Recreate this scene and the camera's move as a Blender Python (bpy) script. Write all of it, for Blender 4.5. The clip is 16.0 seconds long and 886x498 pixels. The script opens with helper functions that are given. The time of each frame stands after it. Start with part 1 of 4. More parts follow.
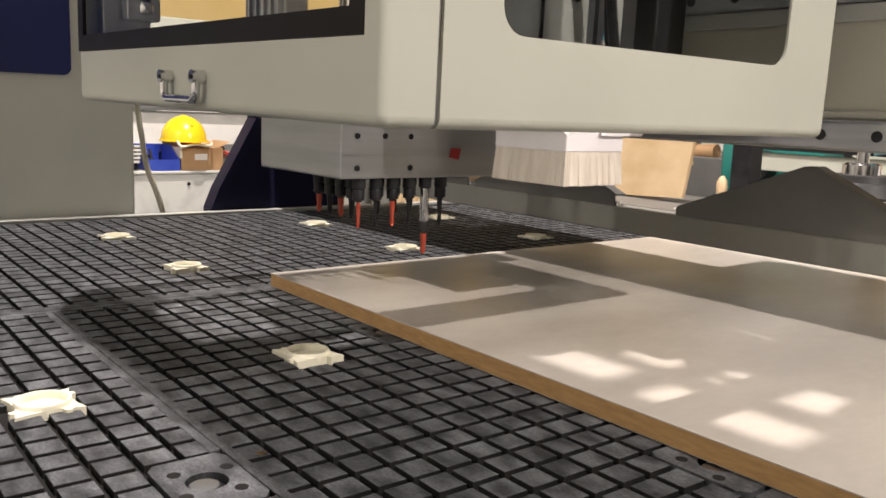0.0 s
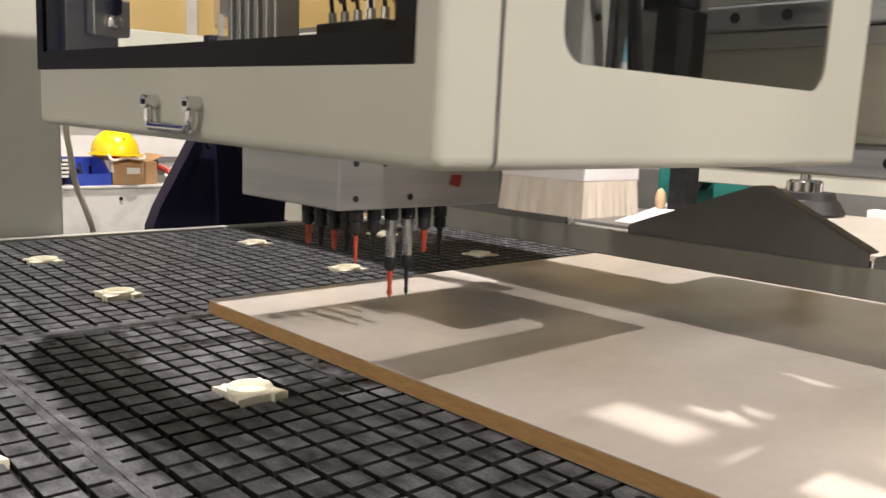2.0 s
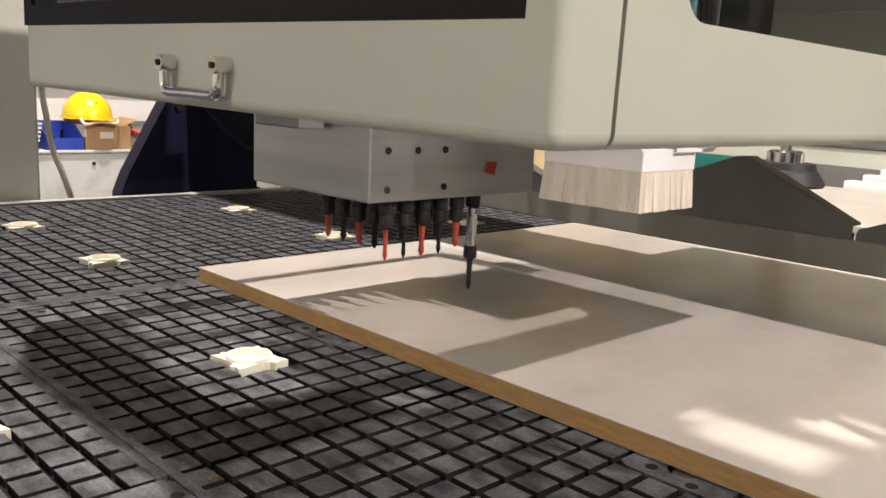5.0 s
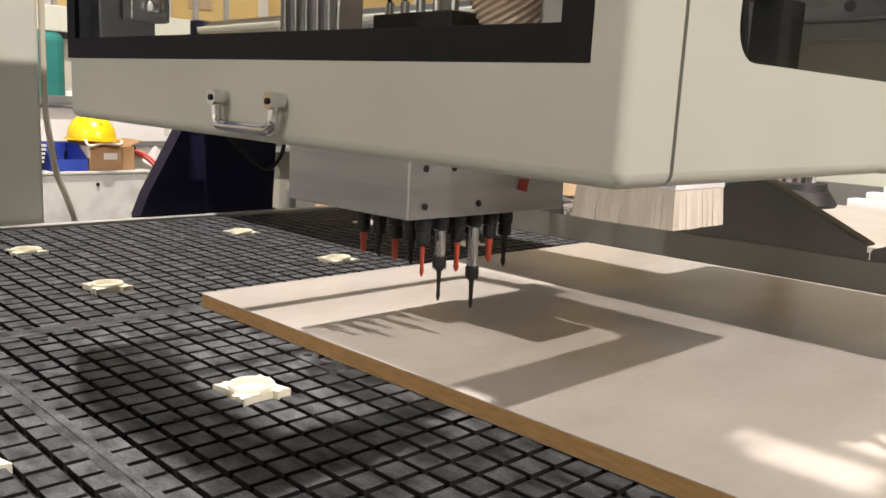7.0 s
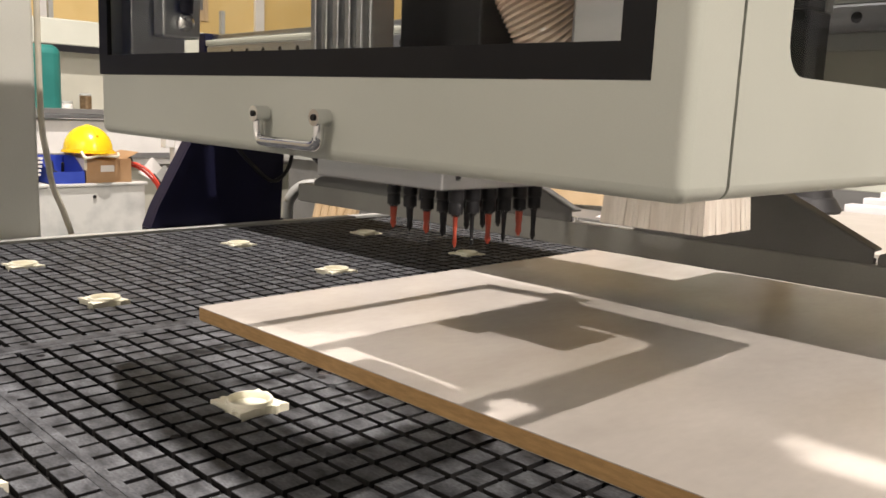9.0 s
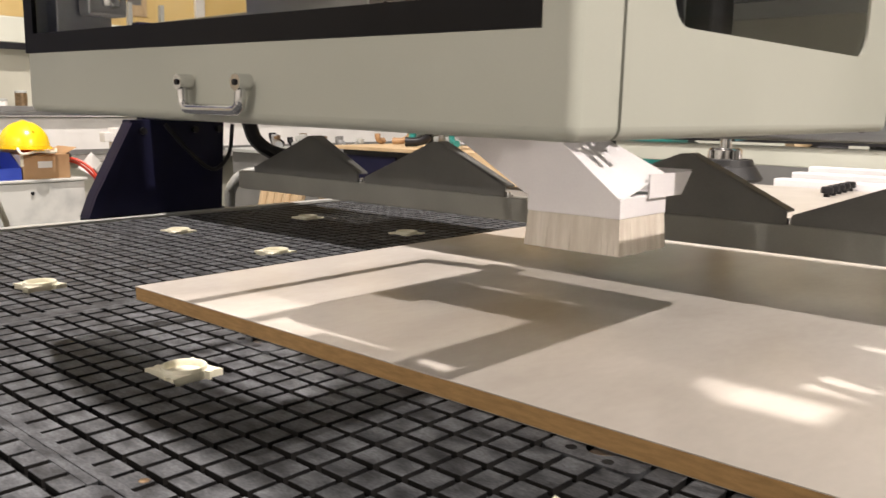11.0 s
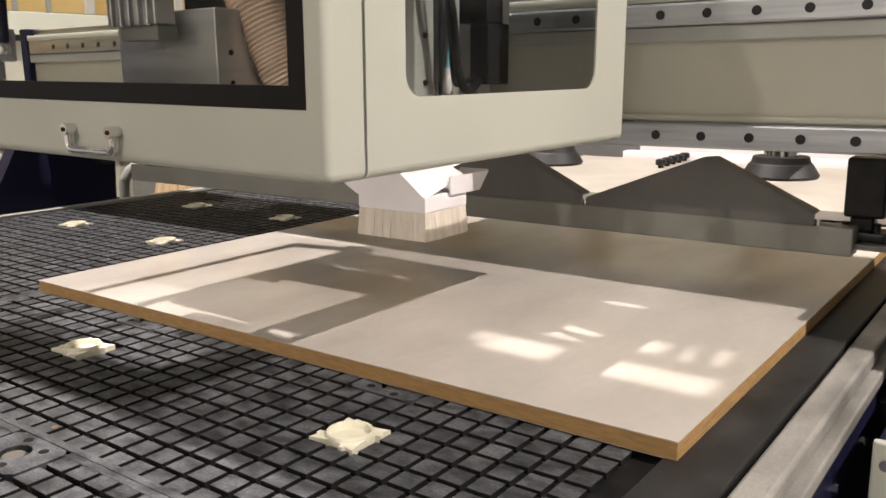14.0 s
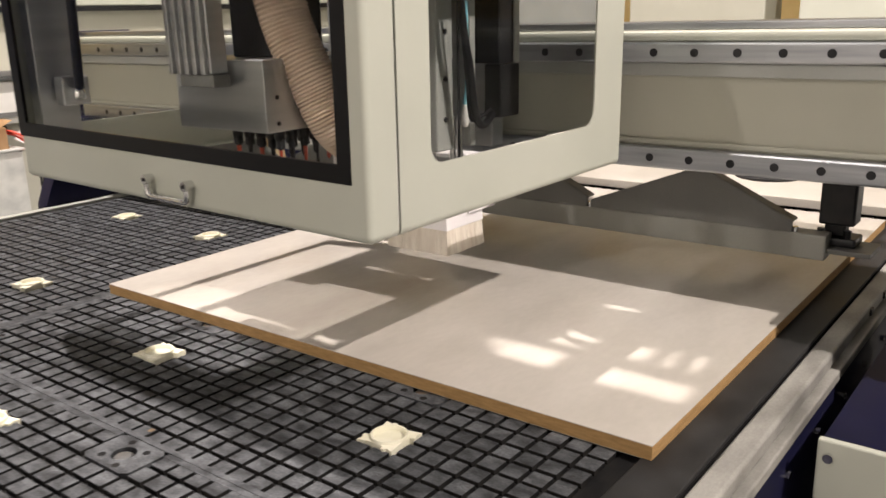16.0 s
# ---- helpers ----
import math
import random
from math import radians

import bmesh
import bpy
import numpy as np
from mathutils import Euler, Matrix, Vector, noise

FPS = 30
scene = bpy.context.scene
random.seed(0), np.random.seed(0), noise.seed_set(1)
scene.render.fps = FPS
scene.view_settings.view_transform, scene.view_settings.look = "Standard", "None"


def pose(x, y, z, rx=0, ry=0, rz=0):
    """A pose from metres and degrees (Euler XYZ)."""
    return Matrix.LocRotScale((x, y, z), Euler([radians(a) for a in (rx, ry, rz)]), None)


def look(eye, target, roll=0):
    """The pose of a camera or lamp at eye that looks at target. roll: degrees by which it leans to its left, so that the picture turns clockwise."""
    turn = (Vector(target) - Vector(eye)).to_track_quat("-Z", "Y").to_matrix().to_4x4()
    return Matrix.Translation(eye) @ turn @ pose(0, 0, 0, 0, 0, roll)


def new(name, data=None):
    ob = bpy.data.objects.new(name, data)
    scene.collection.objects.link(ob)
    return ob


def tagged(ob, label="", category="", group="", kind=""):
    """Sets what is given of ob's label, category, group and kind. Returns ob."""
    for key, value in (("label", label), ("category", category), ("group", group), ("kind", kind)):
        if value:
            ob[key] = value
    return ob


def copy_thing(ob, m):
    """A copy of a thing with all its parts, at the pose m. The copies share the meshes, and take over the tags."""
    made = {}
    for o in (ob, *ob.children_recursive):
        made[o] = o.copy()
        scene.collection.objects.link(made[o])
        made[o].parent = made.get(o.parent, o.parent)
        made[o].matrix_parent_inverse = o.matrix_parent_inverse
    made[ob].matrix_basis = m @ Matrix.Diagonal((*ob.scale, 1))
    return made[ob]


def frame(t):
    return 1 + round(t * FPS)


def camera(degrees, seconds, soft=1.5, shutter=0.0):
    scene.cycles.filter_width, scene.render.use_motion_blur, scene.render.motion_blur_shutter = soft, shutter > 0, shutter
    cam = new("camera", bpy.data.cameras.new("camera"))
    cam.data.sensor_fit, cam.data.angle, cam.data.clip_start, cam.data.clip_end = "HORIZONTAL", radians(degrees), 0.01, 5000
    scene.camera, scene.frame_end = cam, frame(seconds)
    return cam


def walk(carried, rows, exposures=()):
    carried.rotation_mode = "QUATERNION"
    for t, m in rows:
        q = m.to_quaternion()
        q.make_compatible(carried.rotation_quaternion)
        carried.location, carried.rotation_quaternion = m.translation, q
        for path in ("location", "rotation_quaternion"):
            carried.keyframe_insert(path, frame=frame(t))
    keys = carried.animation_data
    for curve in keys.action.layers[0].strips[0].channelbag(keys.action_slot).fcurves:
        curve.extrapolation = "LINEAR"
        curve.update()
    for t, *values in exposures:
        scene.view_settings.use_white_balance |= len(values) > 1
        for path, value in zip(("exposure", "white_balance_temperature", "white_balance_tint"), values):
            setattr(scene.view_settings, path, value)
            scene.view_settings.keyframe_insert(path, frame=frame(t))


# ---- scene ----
cam = camera(55.4, 16.0, soft=1.6, shutter=0.3)
PATH = [
    (0, (1.244, -0.624, 0.295), (-0.305, 0.6, -0.027), 2.2),
    (0.5, (1.217, -0.625, 0.298), (-0.29, 0.654, -0.01), 2.9),
    (1, (1.213, -0.623, 0.302), (-0.269, 0.686, 0.001), 2.7),
    (1.5, (1.214, -0.622, 0.313), (-0.251, 0.706, 0.018), 2.4),
    (2, (1.21, -0.61, 0.314), (-0.25, 0.725, 0.016), 2.2),
    (2.5, (1.21, -0.595, 0.303), (-0.235, 0.75, -0.015), 2.1),
    (3, (1.206, -0.601, 0.302), (-0.214, 0.765, -0.04), 1.6),
    (5.5, (1.177, -0.634, 0.315), (-0.225, 0.743, -0.057), 3.0),
    (6, (1.181, -0.636, 0.32), (-0.224, 0.74, -0.046), 3.1),
    (6.5, (1.177, -0.631, 0.325), (-0.228, 0.749, -0.024), 3.1),
    (7, (1.177, -0.627, 0.324), (-0.236, 0.749, -0.009), 2.5),
    (7.5, (1.174, -0.628, 0.322), (-0.25, 0.736, -0.008), 2.4),
    (8, (1.173, -0.624, 0.329), (-0.25, 0.744, 0.008), 2.2),
    (10.5, (1.191, -0.625, 0.314), (-0.176, 0.799, -0.008), 1.3),
    (11, (1.226, -0.63, 0.3), (-0.105, 0.827, -0.026), 0.7),
    (11.5, (1.312, -0.662, 0.313), (0.04, 0.847, -0.013), -0.0),
    (12, (1.406, -0.709, 0.327), (0.193, 0.848, 0.002), -0.5),
    (12.5, (1.462, -0.743, 0.351), (0.278, 0.831, 0.001), -0.3),
    (13, (1.486, -0.756, 0.377), (0.307, 0.814, -0.006), -0.6),
    (13.5, (1.491, -0.762, 0.385), (0.318, 0.808, -0.016), -1.0),
    (14, (1.502, -0.773, 0.387), (0.336, 0.801, -0.021), -0.7),
    (14.5, (1.51, -0.789, 0.404), (0.355, 0.792, -0.006), -0.6),
    (15, (1.516, -0.788, 0.405), (0.374, 0.803, -0.001), -0.8),
    (15.5, (1.522, -0.796, 0.425), (0.377, 0.784, -0.013), -0.9),
    (16, (1.603, -0.909, 0.552), (0.42, 0.611, 0.015), -1.6),
]
walk(cam, [(t, look(eye, target, roll)) for t, eye, target, roll in PATH])

# ---- light ----
world = bpy.data.worlds.new("hall_air")
scene.world = world
world.use_nodes = True
world.node_tree.nodes["Background"].inputs[0].default_value = (0.9, 0.87, 0.8, 1)
world.node_tree.nodes["Background"].inputs[1].default_value = 0.03


def point_lamp(name, place, power, colour, radius):
    data = bpy.data.lights.new(name, "POINT")
    data.energy, data.color, data.shadow_soft_size = power, colour, radius
    ob = new(name, data)
    ob.location = place
    return ob


def fill_panel(name, place, size, power, colour):
    data = bpy.data.lights.new(name, "AREA")
    data.energy, data.color, data.shape, data.size, data.size_y = power, colour, "RECTANGLE", *size
    ob = new(name, data)
    ob.location = place
    return ob


# two bare high-bay lamps throw the crisp shadows, added panels under the roof fill the hall
point_lamp("high_bay_lamp_a", (4.10, 0.40, 3.5), 970, (1.0, 0.89, 0.815), 0.03)
point_lamp("high_bay_lamp_b", (-1.08, 0.24, 5.0), 1690, (1.0, 0.89, 0.83), 0.045)
point_lamp("high_bay_lamp_c", (-0.38, -5.5, 3.9), 305, (1.0, 0.90, 0.82), 0.08)
# unseen area lamps, added only as ambient fill
fill_panel("tube_row_a", (-4.0, 3.0, 5.6), (0.6, 8.0), 12, (1.0, 0.92, 0.80))
fill_panel("tube_row_b", (3.5, -3.5, 5.6), (0.6, 8.0), 5, (1.0, 0.94, 0.86))
fill_panel("tube_row_c", (0.5, 7.5, 5.6), (8.0, 0.6), 11, (1.0, 0.94, 0.86))

# ---- materials ----
def material(name, dark, light, rough=0.5, metal=0.0, scale=6.0, stretch=(1, 1, 1), grain=0.0, bump=0.0, bump_scale=300.0,
             coat=0.0, random_tint=0.0, placed=False, detail=5.0, contrast=(0.35, 0.65), rough_var=0.08, spec=0.5):
    m = bpy.data.materials.new(name)
    m.use_nodes = True
    nt = m.node_tree
    n, link = nt.nodes, nt.links.new
    b = n["Principled BSDF"]
    b.inputs["Metallic"].default_value = metal
    b.inputs["Coat Weight"].default_value = coat
    b.inputs["Coat Roughness"].default_value = 0.12
    b.inputs["Specular IOR Level"].default_value = spec
    co = n.new("ShaderNodeTexCoord")
    mp = n.new("ShaderNodeMapping")
    mp.inputs["Scale"].default_value = stretch
    if placed:
        link(n.new("ShaderNodeNewGeometry").outputs["Position"], mp.inputs["Vector"])
    else:
        link(co.outputs["Object"], mp.inputs["Vector"])
    big = n.new("ShaderNodeTexNoise")
    big.inputs["Scale"].default_value, big.inputs["Detail"].default_value = scale, detail
    link(mp.outputs[0], big.inputs["Vector"])
    ramp = n.new("ShaderNodeMapRange")
    ramp.inputs[1].default_value, ramp.inputs[2].default_value = contrast
    link(big.outputs["Fac"], ramp.inputs[0])
    mix = n.new("ShaderNodeMix")
    mix.data_type = "RGBA"
    mix.inputs[6].default_value, mix.inputs[7].default_value = (*dark, 1), (*light, 1)
    link(ramp.outputs[0], mix.inputs[0])
    colour = mix.outputs[2]
    fine = n.new("ShaderNodeTexNoise")
    fine.inputs["Scale"].default_value, fine.inputs["Detail"].default_value = bump_scale, 3.0
    link(mp.outputs[0], fine.inputs["Vector"])
    if grain:
        g = n.new("ShaderNodeMapRange")
        g.inputs[3].default_value, g.inputs[4].default_value = 1 - grain, 1 + grain
        link(fine.outputs["Fac"], g.inputs[0])
        mul = n.new("ShaderNodeMix")
        mul.data_type, mul.blend_type = "RGBA", "MULTIPLY"
        mul.inputs[0].default_value = 1.0
        link(colour, mul.inputs[6])
        link(g.outputs[0], mul.inputs[7])
        colour = mul.outputs[2]
    if random_tint:
        info = n.new("ShaderNodeObjectInfo")
        geo = n.new("ShaderNodeNewGeometry")
        add = n.new("ShaderNodeMath")
        add.operation = "ADD"
        link(info.outputs["Random"], add.inputs[0])
        link(geo.outputs["Random Per Island"], add.inputs[1])
        fr = n.new("ShaderNodeMath")
        fr.operation = "FRACT"
        link(add.outputs[0], fr.inputs[0])
        r = n.new("ShaderNodeMapRange")
        r.inputs[3].default_value, r.inputs[4].default_value = 1 - random_tint, 1 + random_tint
        link(fr.outputs[0], r.inputs[0])
        mul2 = n.new("ShaderNodeMix")
        mul2.data_type, mul2.blend_type = "RGBA", "MULTIPLY"
        mul2.inputs[0].default_value = 1.0
        link(colour, mul2.inputs[6])
        link(r.outputs[0], mul2.inputs[7])
        colour = mul2.outputs[2]
    link(colour, b.inputs["Base Color"])
    rr = n.new("ShaderNodeMapRange")
    rr.inputs[3].default_value, rr.inputs[4].default_value = max(rough - rough_var, 0.02), min(rough + rough_var, 1)
    link(big.outputs["Fac"], rr.inputs[0])
    link(rr.outputs[0], b.inputs["Roughness"])
    if bump:
        bp = n.new("ShaderNodeBump")
        bp.inputs["Strength"].default_value, bp.inputs["Distance"].default_value = bump, 0.001
        link(fine.outputs["Fac"], bp.inputs["Height"])
        link(bp.outputs[0], b.inputs["Normal"])
    return m


def clear_pane(name, tint, rough):
    m = bpy.data.materials.new(name)
    m.use_nodes = True
    b = m.node_tree.nodes["Principled BSDF"]
    b.inputs["Base Color"].default_value = (*tint, 1)
    b.inputs["Transmission Weight"].default_value = 1.0
    b.inputs["Roughness"].default_value = rough
    b.inputs["IOR"].default_value = 1.12
    return m


PHENOLIC = material("charcoal_phenolic", (0.027, 0.0285, 0.0315), (0.099, 0.1045, 0.113), 0.62, scale=28, stretch=(1, 1.8, 1), grain=0.8, bump=0.4, bump_scale=210, random_tint=0.25, placed=True, spec=0.2)
# black that puts the shade of grooves and holes into the colour
GROOVE = material("groove_shade_black", (0.008, 0.008, 0.009), (0.02, 0.019, 0.018), 0.8, scale=20, grain=0.3, spec=0.1)
RUBBER = material("black_rubber", (0.012, 0.012, 0.013), (0.03, 0.03, 0.031), 0.55, scale=14, grain=0.2, bump=0.2)
LAMINATE = material("pale_laminate", (0.425, 0.39, 0.343), (0.635, 0.602, 0.555), 0.22, scale=3.6, stretch=(1.0, 0.45, 1), detail=6.0, grain=0.06, bump=0.0,
                    bump_scale=90, contrast=(0.30, 0.68), rough_var=0.03)
MDF = material("raw_board_edge", (0.36, 0.215, 0.085), (0.47, 0.29, 0.12), 0.75, scale=40, stretch=(1, 1, 6), grain=0.22, bump=0.4)
DARK_CEILING = material("dark_ceiling_grey", (0.07, 0.07, 0.072), (0.11, 0.11, 0.11), 0.7, scale=2, grain=0.1)
CREAM_PLASTIC = material("cream_nylon", (0.70, 0.675, 0.52), (0.81, 0.785, 0.65), 0.45, scale=25, grain=0.05)
PAINT = material("pale_grey_powder_coat", (0.500, 0.515, 0.445), (0.545, 0.558, 0.487), 0.42, scale=4, grain=0.04, bump=0.05, bump_scale=900)
PAINT_COLUMN = material("column_powder_coat", (0.66, 0.665, 0.60), (0.71, 0.715, 0.65), 0.4, scale=4, grain=0.04)
PAINT_BEAM = material("grey_green_powder_coat", (0.41, 0.405, 0.34), (0.45, 0.445, 0.375), 0.45, scale=4, grain=0.04, bump=0.05, bump_scale=900)
GREY_STEEL = material("mid_grey_paint", (0.15, 0.15, 0.145), (0.185, 0.185, 0.178), 0.45, scale=7, grain=0.1, bump=0.1)
LIGHT_STEEL = material("light_grey_paint", (0.36, 0.37, 0.35), (0.42, 0.43, 0.41), 0.45, scale=7, grain=0.06, bump=0.1)
NAVY = material("navy_paint", (0.006, 0.0065, 0.026), (0.010, 0.0105, 0.036), 0.5, scale=6, grain=0.1, bump=0.1, spec=0.2)
BLUE_PANEL = material("deep_blue_film", (0.012, 0.02, 0.11), (0.016, 0.027, 0.14), 0.3, scale=5)
ALUMINIUM = material("milled_aluminium", (0.42, 0.43, 0.44), (0.53, 0.54, 0.55), 0.38, metal=1.0, scale=3, stretch=(1, 1, 14), grain=0.12, bump=0.08)
CHROME = material("bright_chrome", (0.68, 0.68, 0.68), (0.78, 0.78, 0.78), 0.14, metal=1.0, scale=20)
RAIL_STEEL = material("ground_rail_steel", (0.32, 0.335, 0.36), (0.45, 0.465, 0.49), 0.33, metal=1.0, scale=4, stretch=(1, 1, 20), grain=0.15)
BLACK_TRIM = material("black_window_film", (0.006, 0.006, 0.007), (0.010, 0.010, 0.011), 0.45, scale=10, spec=0.2)
BLACK_METAL = material("blackened_metal", (0.008, 0.008, 0.010), (0.018, 0.018, 0.020), 0.42, scale=30, grain=0.2, spec=0.3)
RED_BIT = material("red_coated_bit", (0.32, 0.042, 0.022), (0.43, 0.07, 0.035), 0.4, scale=40)
WHITE_BOARD = material("white_coated_sheet", (0.76, 0.74, 0.76), (0.84, 0.82, 0.83), 0.5, scale=8, grain=0.04)
BRISTLE = material("pale_bristles", (0.59, 0.53, 0.45), (0.72, 0.67, 0.59), 0.6, scale=60, stretch=(1, 1, 0.04), grain=0.14, bump=0.3, bump_scale=500)
HOSE = material("ribbed_duct", (0.50, 0.38, 0.29), (0.64, 0.51, 0.41), 0.18, scale=12, grain=0.1)
YELLOW = material("yellow_helmet_shell", (0.85, 0.58, 0.01), (0.92, 0.66, 0.02), 0.25, scale=6)
CARDBOARD = material("brown_carton", (0.33, 0.19, 0.09), (0.43, 0.27, 0.14), 0.6, scale=9, grain=0.1)
BLUE_PLASTIC = material("blue_plastic", (0.03, 0.06, 0.38), (0.05, 0.09, 0.48), 0.35, scale=8)
RED_PLASTIC = material("red_cable_sheath", (0.60, 0.05, 0.03), (0.70, 0.08, 0.05), 0.4, scale=20)
WHITE_PAINT = material("white_enamel", (0.70, 0.69, 0.66), (0.80, 0.79, 0.76), 0.4, scale=5, grain=0.04)
CABINET_PAINT = material("scuffed_cabinet_paint", (0.40, 0.42, 0.41), (0.62, 0.63, 0.60), 0.5, scale=7, grain=0.08, contrast=(0.3, 0.55))
YELLOW_WALL = material("yellow_wall_paint", (0.72, 0.52, 0.20), (0.80, 0.60, 0.26), 0.7, scale=2, grain=0.05)
CONCRETE = material("sealed_concrete", (0.26, 0.26, 0.25), (0.36, 0.355, 0.34), 0.5, scale=3, grain=0.15, bump=0.2, bump_scale=80)
HALL_WALL = material("hall_wall_paint", (0.22, 0.22, 0.21), (0.28, 0.28, 0.265), 0.8, scale=2, grain=0.05)
TEAL = material("teal_machine_paint", (0.02, 0.17, 0.15), (0.03, 0.22, 0.19), 0.4, scale=6)
BRASS = material("brass_screw", (0.22, 0.15, 0.09), (0.36, 0.26, 0.16), 0.4, metal=1.0, scale=40)
STICKER = material("red_sticker", (0.30, 0.02, 0.02), (0.38, 0.03, 0.03), 0.4, scale=30)
CLEAR_HOSE = material("translucent_tube", (0.68, 0.64, 0.52), (0.80, 0.76, 0.64), 0.2, scale=10)
PALE_SHEET = material("pale_beige_sheet", (0.44, 0.41, 0.36), (0.53, 0.50, 0.45), 0.45, scale=5, grain=0.05)
WORN_RAIL = material("worn_rail_paint", (0.19, 0.185, 0.17), (0.37, 0.36, 0.335), 0.5, scale=11, stretch=(1, 0.5, 1), grain=0.2, bump=0.15, contrast=(0.36, 0.6))
BAR_PAINT = material("dull_bar_paint", (0.29, 0.29, 0.265), (0.34, 0.34, 0.31), 0.5, scale=6, grain=0.08, bump=0.1)
PALE_WOOD = material("raw_plywood", (0.50, 0.36, 0.20), (0.62, 0.47, 0.29), 0.6, scale=6, stretch=(1, 8, 1), grain=0.1)
ACRYLIC = clear_pane("clear_acrylic", (0.90, 0.91, 0.89), 0.0)
SMOKED = clear_pane("smoked_acrylic", (0.60, 0.61, 0.60), 0.0)
BLUE_TUBE = material("pale_blue_air_tube", (0.20, 0.50, 0.60), (0.28, 0.60, 0.70), 0.25, scale=10)

# ---- mesh helpers ----
ORIGIN = {}


def thing(name, origin, label, category, group="", kind=""):
    ob = new(name)
    ob.empty_display_size = 0.05
    ob.location = origin
    ORIGIN[ob] = Vector(origin)
    return tagged(ob, label, category, group, kind)


def finish(bm, name, mat, smooth=False):
    bmesh.ops.recalc_face_normals(bm, faces=bm.faces)
    me = bpy.data.meshes.new(name)
    for f in bm.faces:
        f.smooth = True
    for e in bm.edges:
        if len(e.link_faces) != 2 or e.calc_face_angle() > 0.62:
            e.smooth = False
        else:
            # a flat face keeps its own shading beside a narrow rounded edge
            a, b = (f.calc_area() for f in e.link_faces)
            if max(a, b) > 5 * min(a, b) and e.calc_face_angle() > 0.03:
                e.smooth = False
    bm.to_mesh(me)
    bm.free()
    me.materials.append(mat)
    return me


def part(name, bm, mat, parent, label="", smooth=False):
    """A mesh in world places, put under its thing or part."""
    bmesh.ops.translate(bm, verts=bm.verts, vec=-ORIGIN[parent])
    ob = new(name, finish(bm, name, mat, smooth))
    ob.parent = parent
    ORIGIN[ob] = ORIGIN[parent]
    return tagged(ob, label)


def solo(name, bm, mat, label, category="", group="", kind="", smooth=False):
    """A thing that is one mesh, in world places, with its origin at its base."""
    xs = [v.co for v in bm.verts]
    o = Vector((sum(v.x for v in xs) / len(xs), sum(v.y for v in xs) / len(xs), min(v.z for v in xs)))
    bmesh.ops.translate(bm, verts=bm.verts, vec=-o)
    ob = new(name, finish(bm, name, mat, smooth))
    ob.location = o
    ORIGIN[ob] = o
    return tagged(ob, label, category, group, kind)


def cuboid(bm, x0, x1, y0, y1, z0, z1, bevel=0.0, seg=2):
    g = bmesh.ops.create_cube(bm, size=1.0)
    vs = g["verts"]
    for v in vs:
        v.co = Vector(((x0 + x1) / 2 + v.co.x * (x1 - x0), (y0 + y1) / 2 + v.co.y * (y1 - y0), (z0 + z1) / 2 + v.co.z * (z1 - z0)))
    if bevel:
        es = list({e for v in vs for e in v.link_edges})
        bmesh.ops.bevel(bm, geom=es, offset=bevel, segments=seg, affect="EDGES", profile=0.5)
    return bm


def box(x0, x1, y0, y1, z0, z1, bevel=0.0, seg=2):
    return cuboid(bmesh.new(), x0, x1, y0, y1, z0, z1, bevel, seg)


def rod(bm, a, b, r0, r1=None, n=16):
    a, b = Vector(a), Vector(b)
    r1 = r0 if r1 is None else r1
    m = Matrix.Translation((a + b) / 2) @ (b - a).to_track_quat("Z", "Y").to_matrix().to_4x4()
    bmesh.ops.create_cone(bm, cap_ends=True, segments=n, radius1=r0, radius2=r1, depth=(b - a).length, matrix=m)
    return bm


def lathe(bm, centre, profile, n=24):
    """Profile rows of radius and height, turned about the upright through centre."""
    rings = []
    for r, z in profile:
        rings.append([bm.verts.new((centre[0] + r * math.cos(k * math.tau / n), centre[1] + r * math.sin(k * math.tau / n), centre[2] + z)) for k in range(n)])
    for p, q in zip(rings, rings[1:]):
        for k in range(n):
            bm.faces.new((p[k], p[(k + 1) % n], q[(k + 1) % n], q[k]))
    bm.faces.new(rings[0][::-1])
    bm.faces.new(rings[-1])
    return bm


def smooth_path(points, steps=8):
    ps = [Vector(p) for p in points]
    ps = [2 * ps[0] - ps[1]] + ps + [2 * ps[-1] - ps[-2]]
    out = []
    for i in range(1, len(ps) - 2):
        a, b, c, d = ps[i - 1:i + 3]
        for k in range(steps):
            t = k / steps
            out.append(0.5 * (2 * b + (c - a) * t + (2 * a - 5 * b + 4 * c - d) * t * t + (3 * b - a - 3 * c + d) * t ** 3))
    return out + [ps[-2]]


def tube(bm, points, radius, n=12, steps=8, ribs=0.0):
    path = smooth_path(points, steps)
    rings, up = [], Vector((0.31, 0.17, 0.93))
    for i, p in enumerate(path):
        d = (path[min(i + 1, len(path) - 1)] - path[max(i - 1, 0)]).normalized()
        u = d.cross(up).normalized()
        w = d.cross(u)
        r = radius * (1 + (ribs if i % 2 else -ribs))
        rings.append([bm.verts.new(p + r * (u * math.cos(k * math.tau / n) + w * math.sin(k * math.tau / n))) for k in range(n)])
    for p, q in zip(rings, rings[1:]):
        for k in range(n):
            bm.faces.new((p[k], p[(k + 1) % n], q[(k + 1) % n], q[k]))
    bm.faces.new(rings[0][::-1])
    bm.faces.new(rings[-1])
    return bm


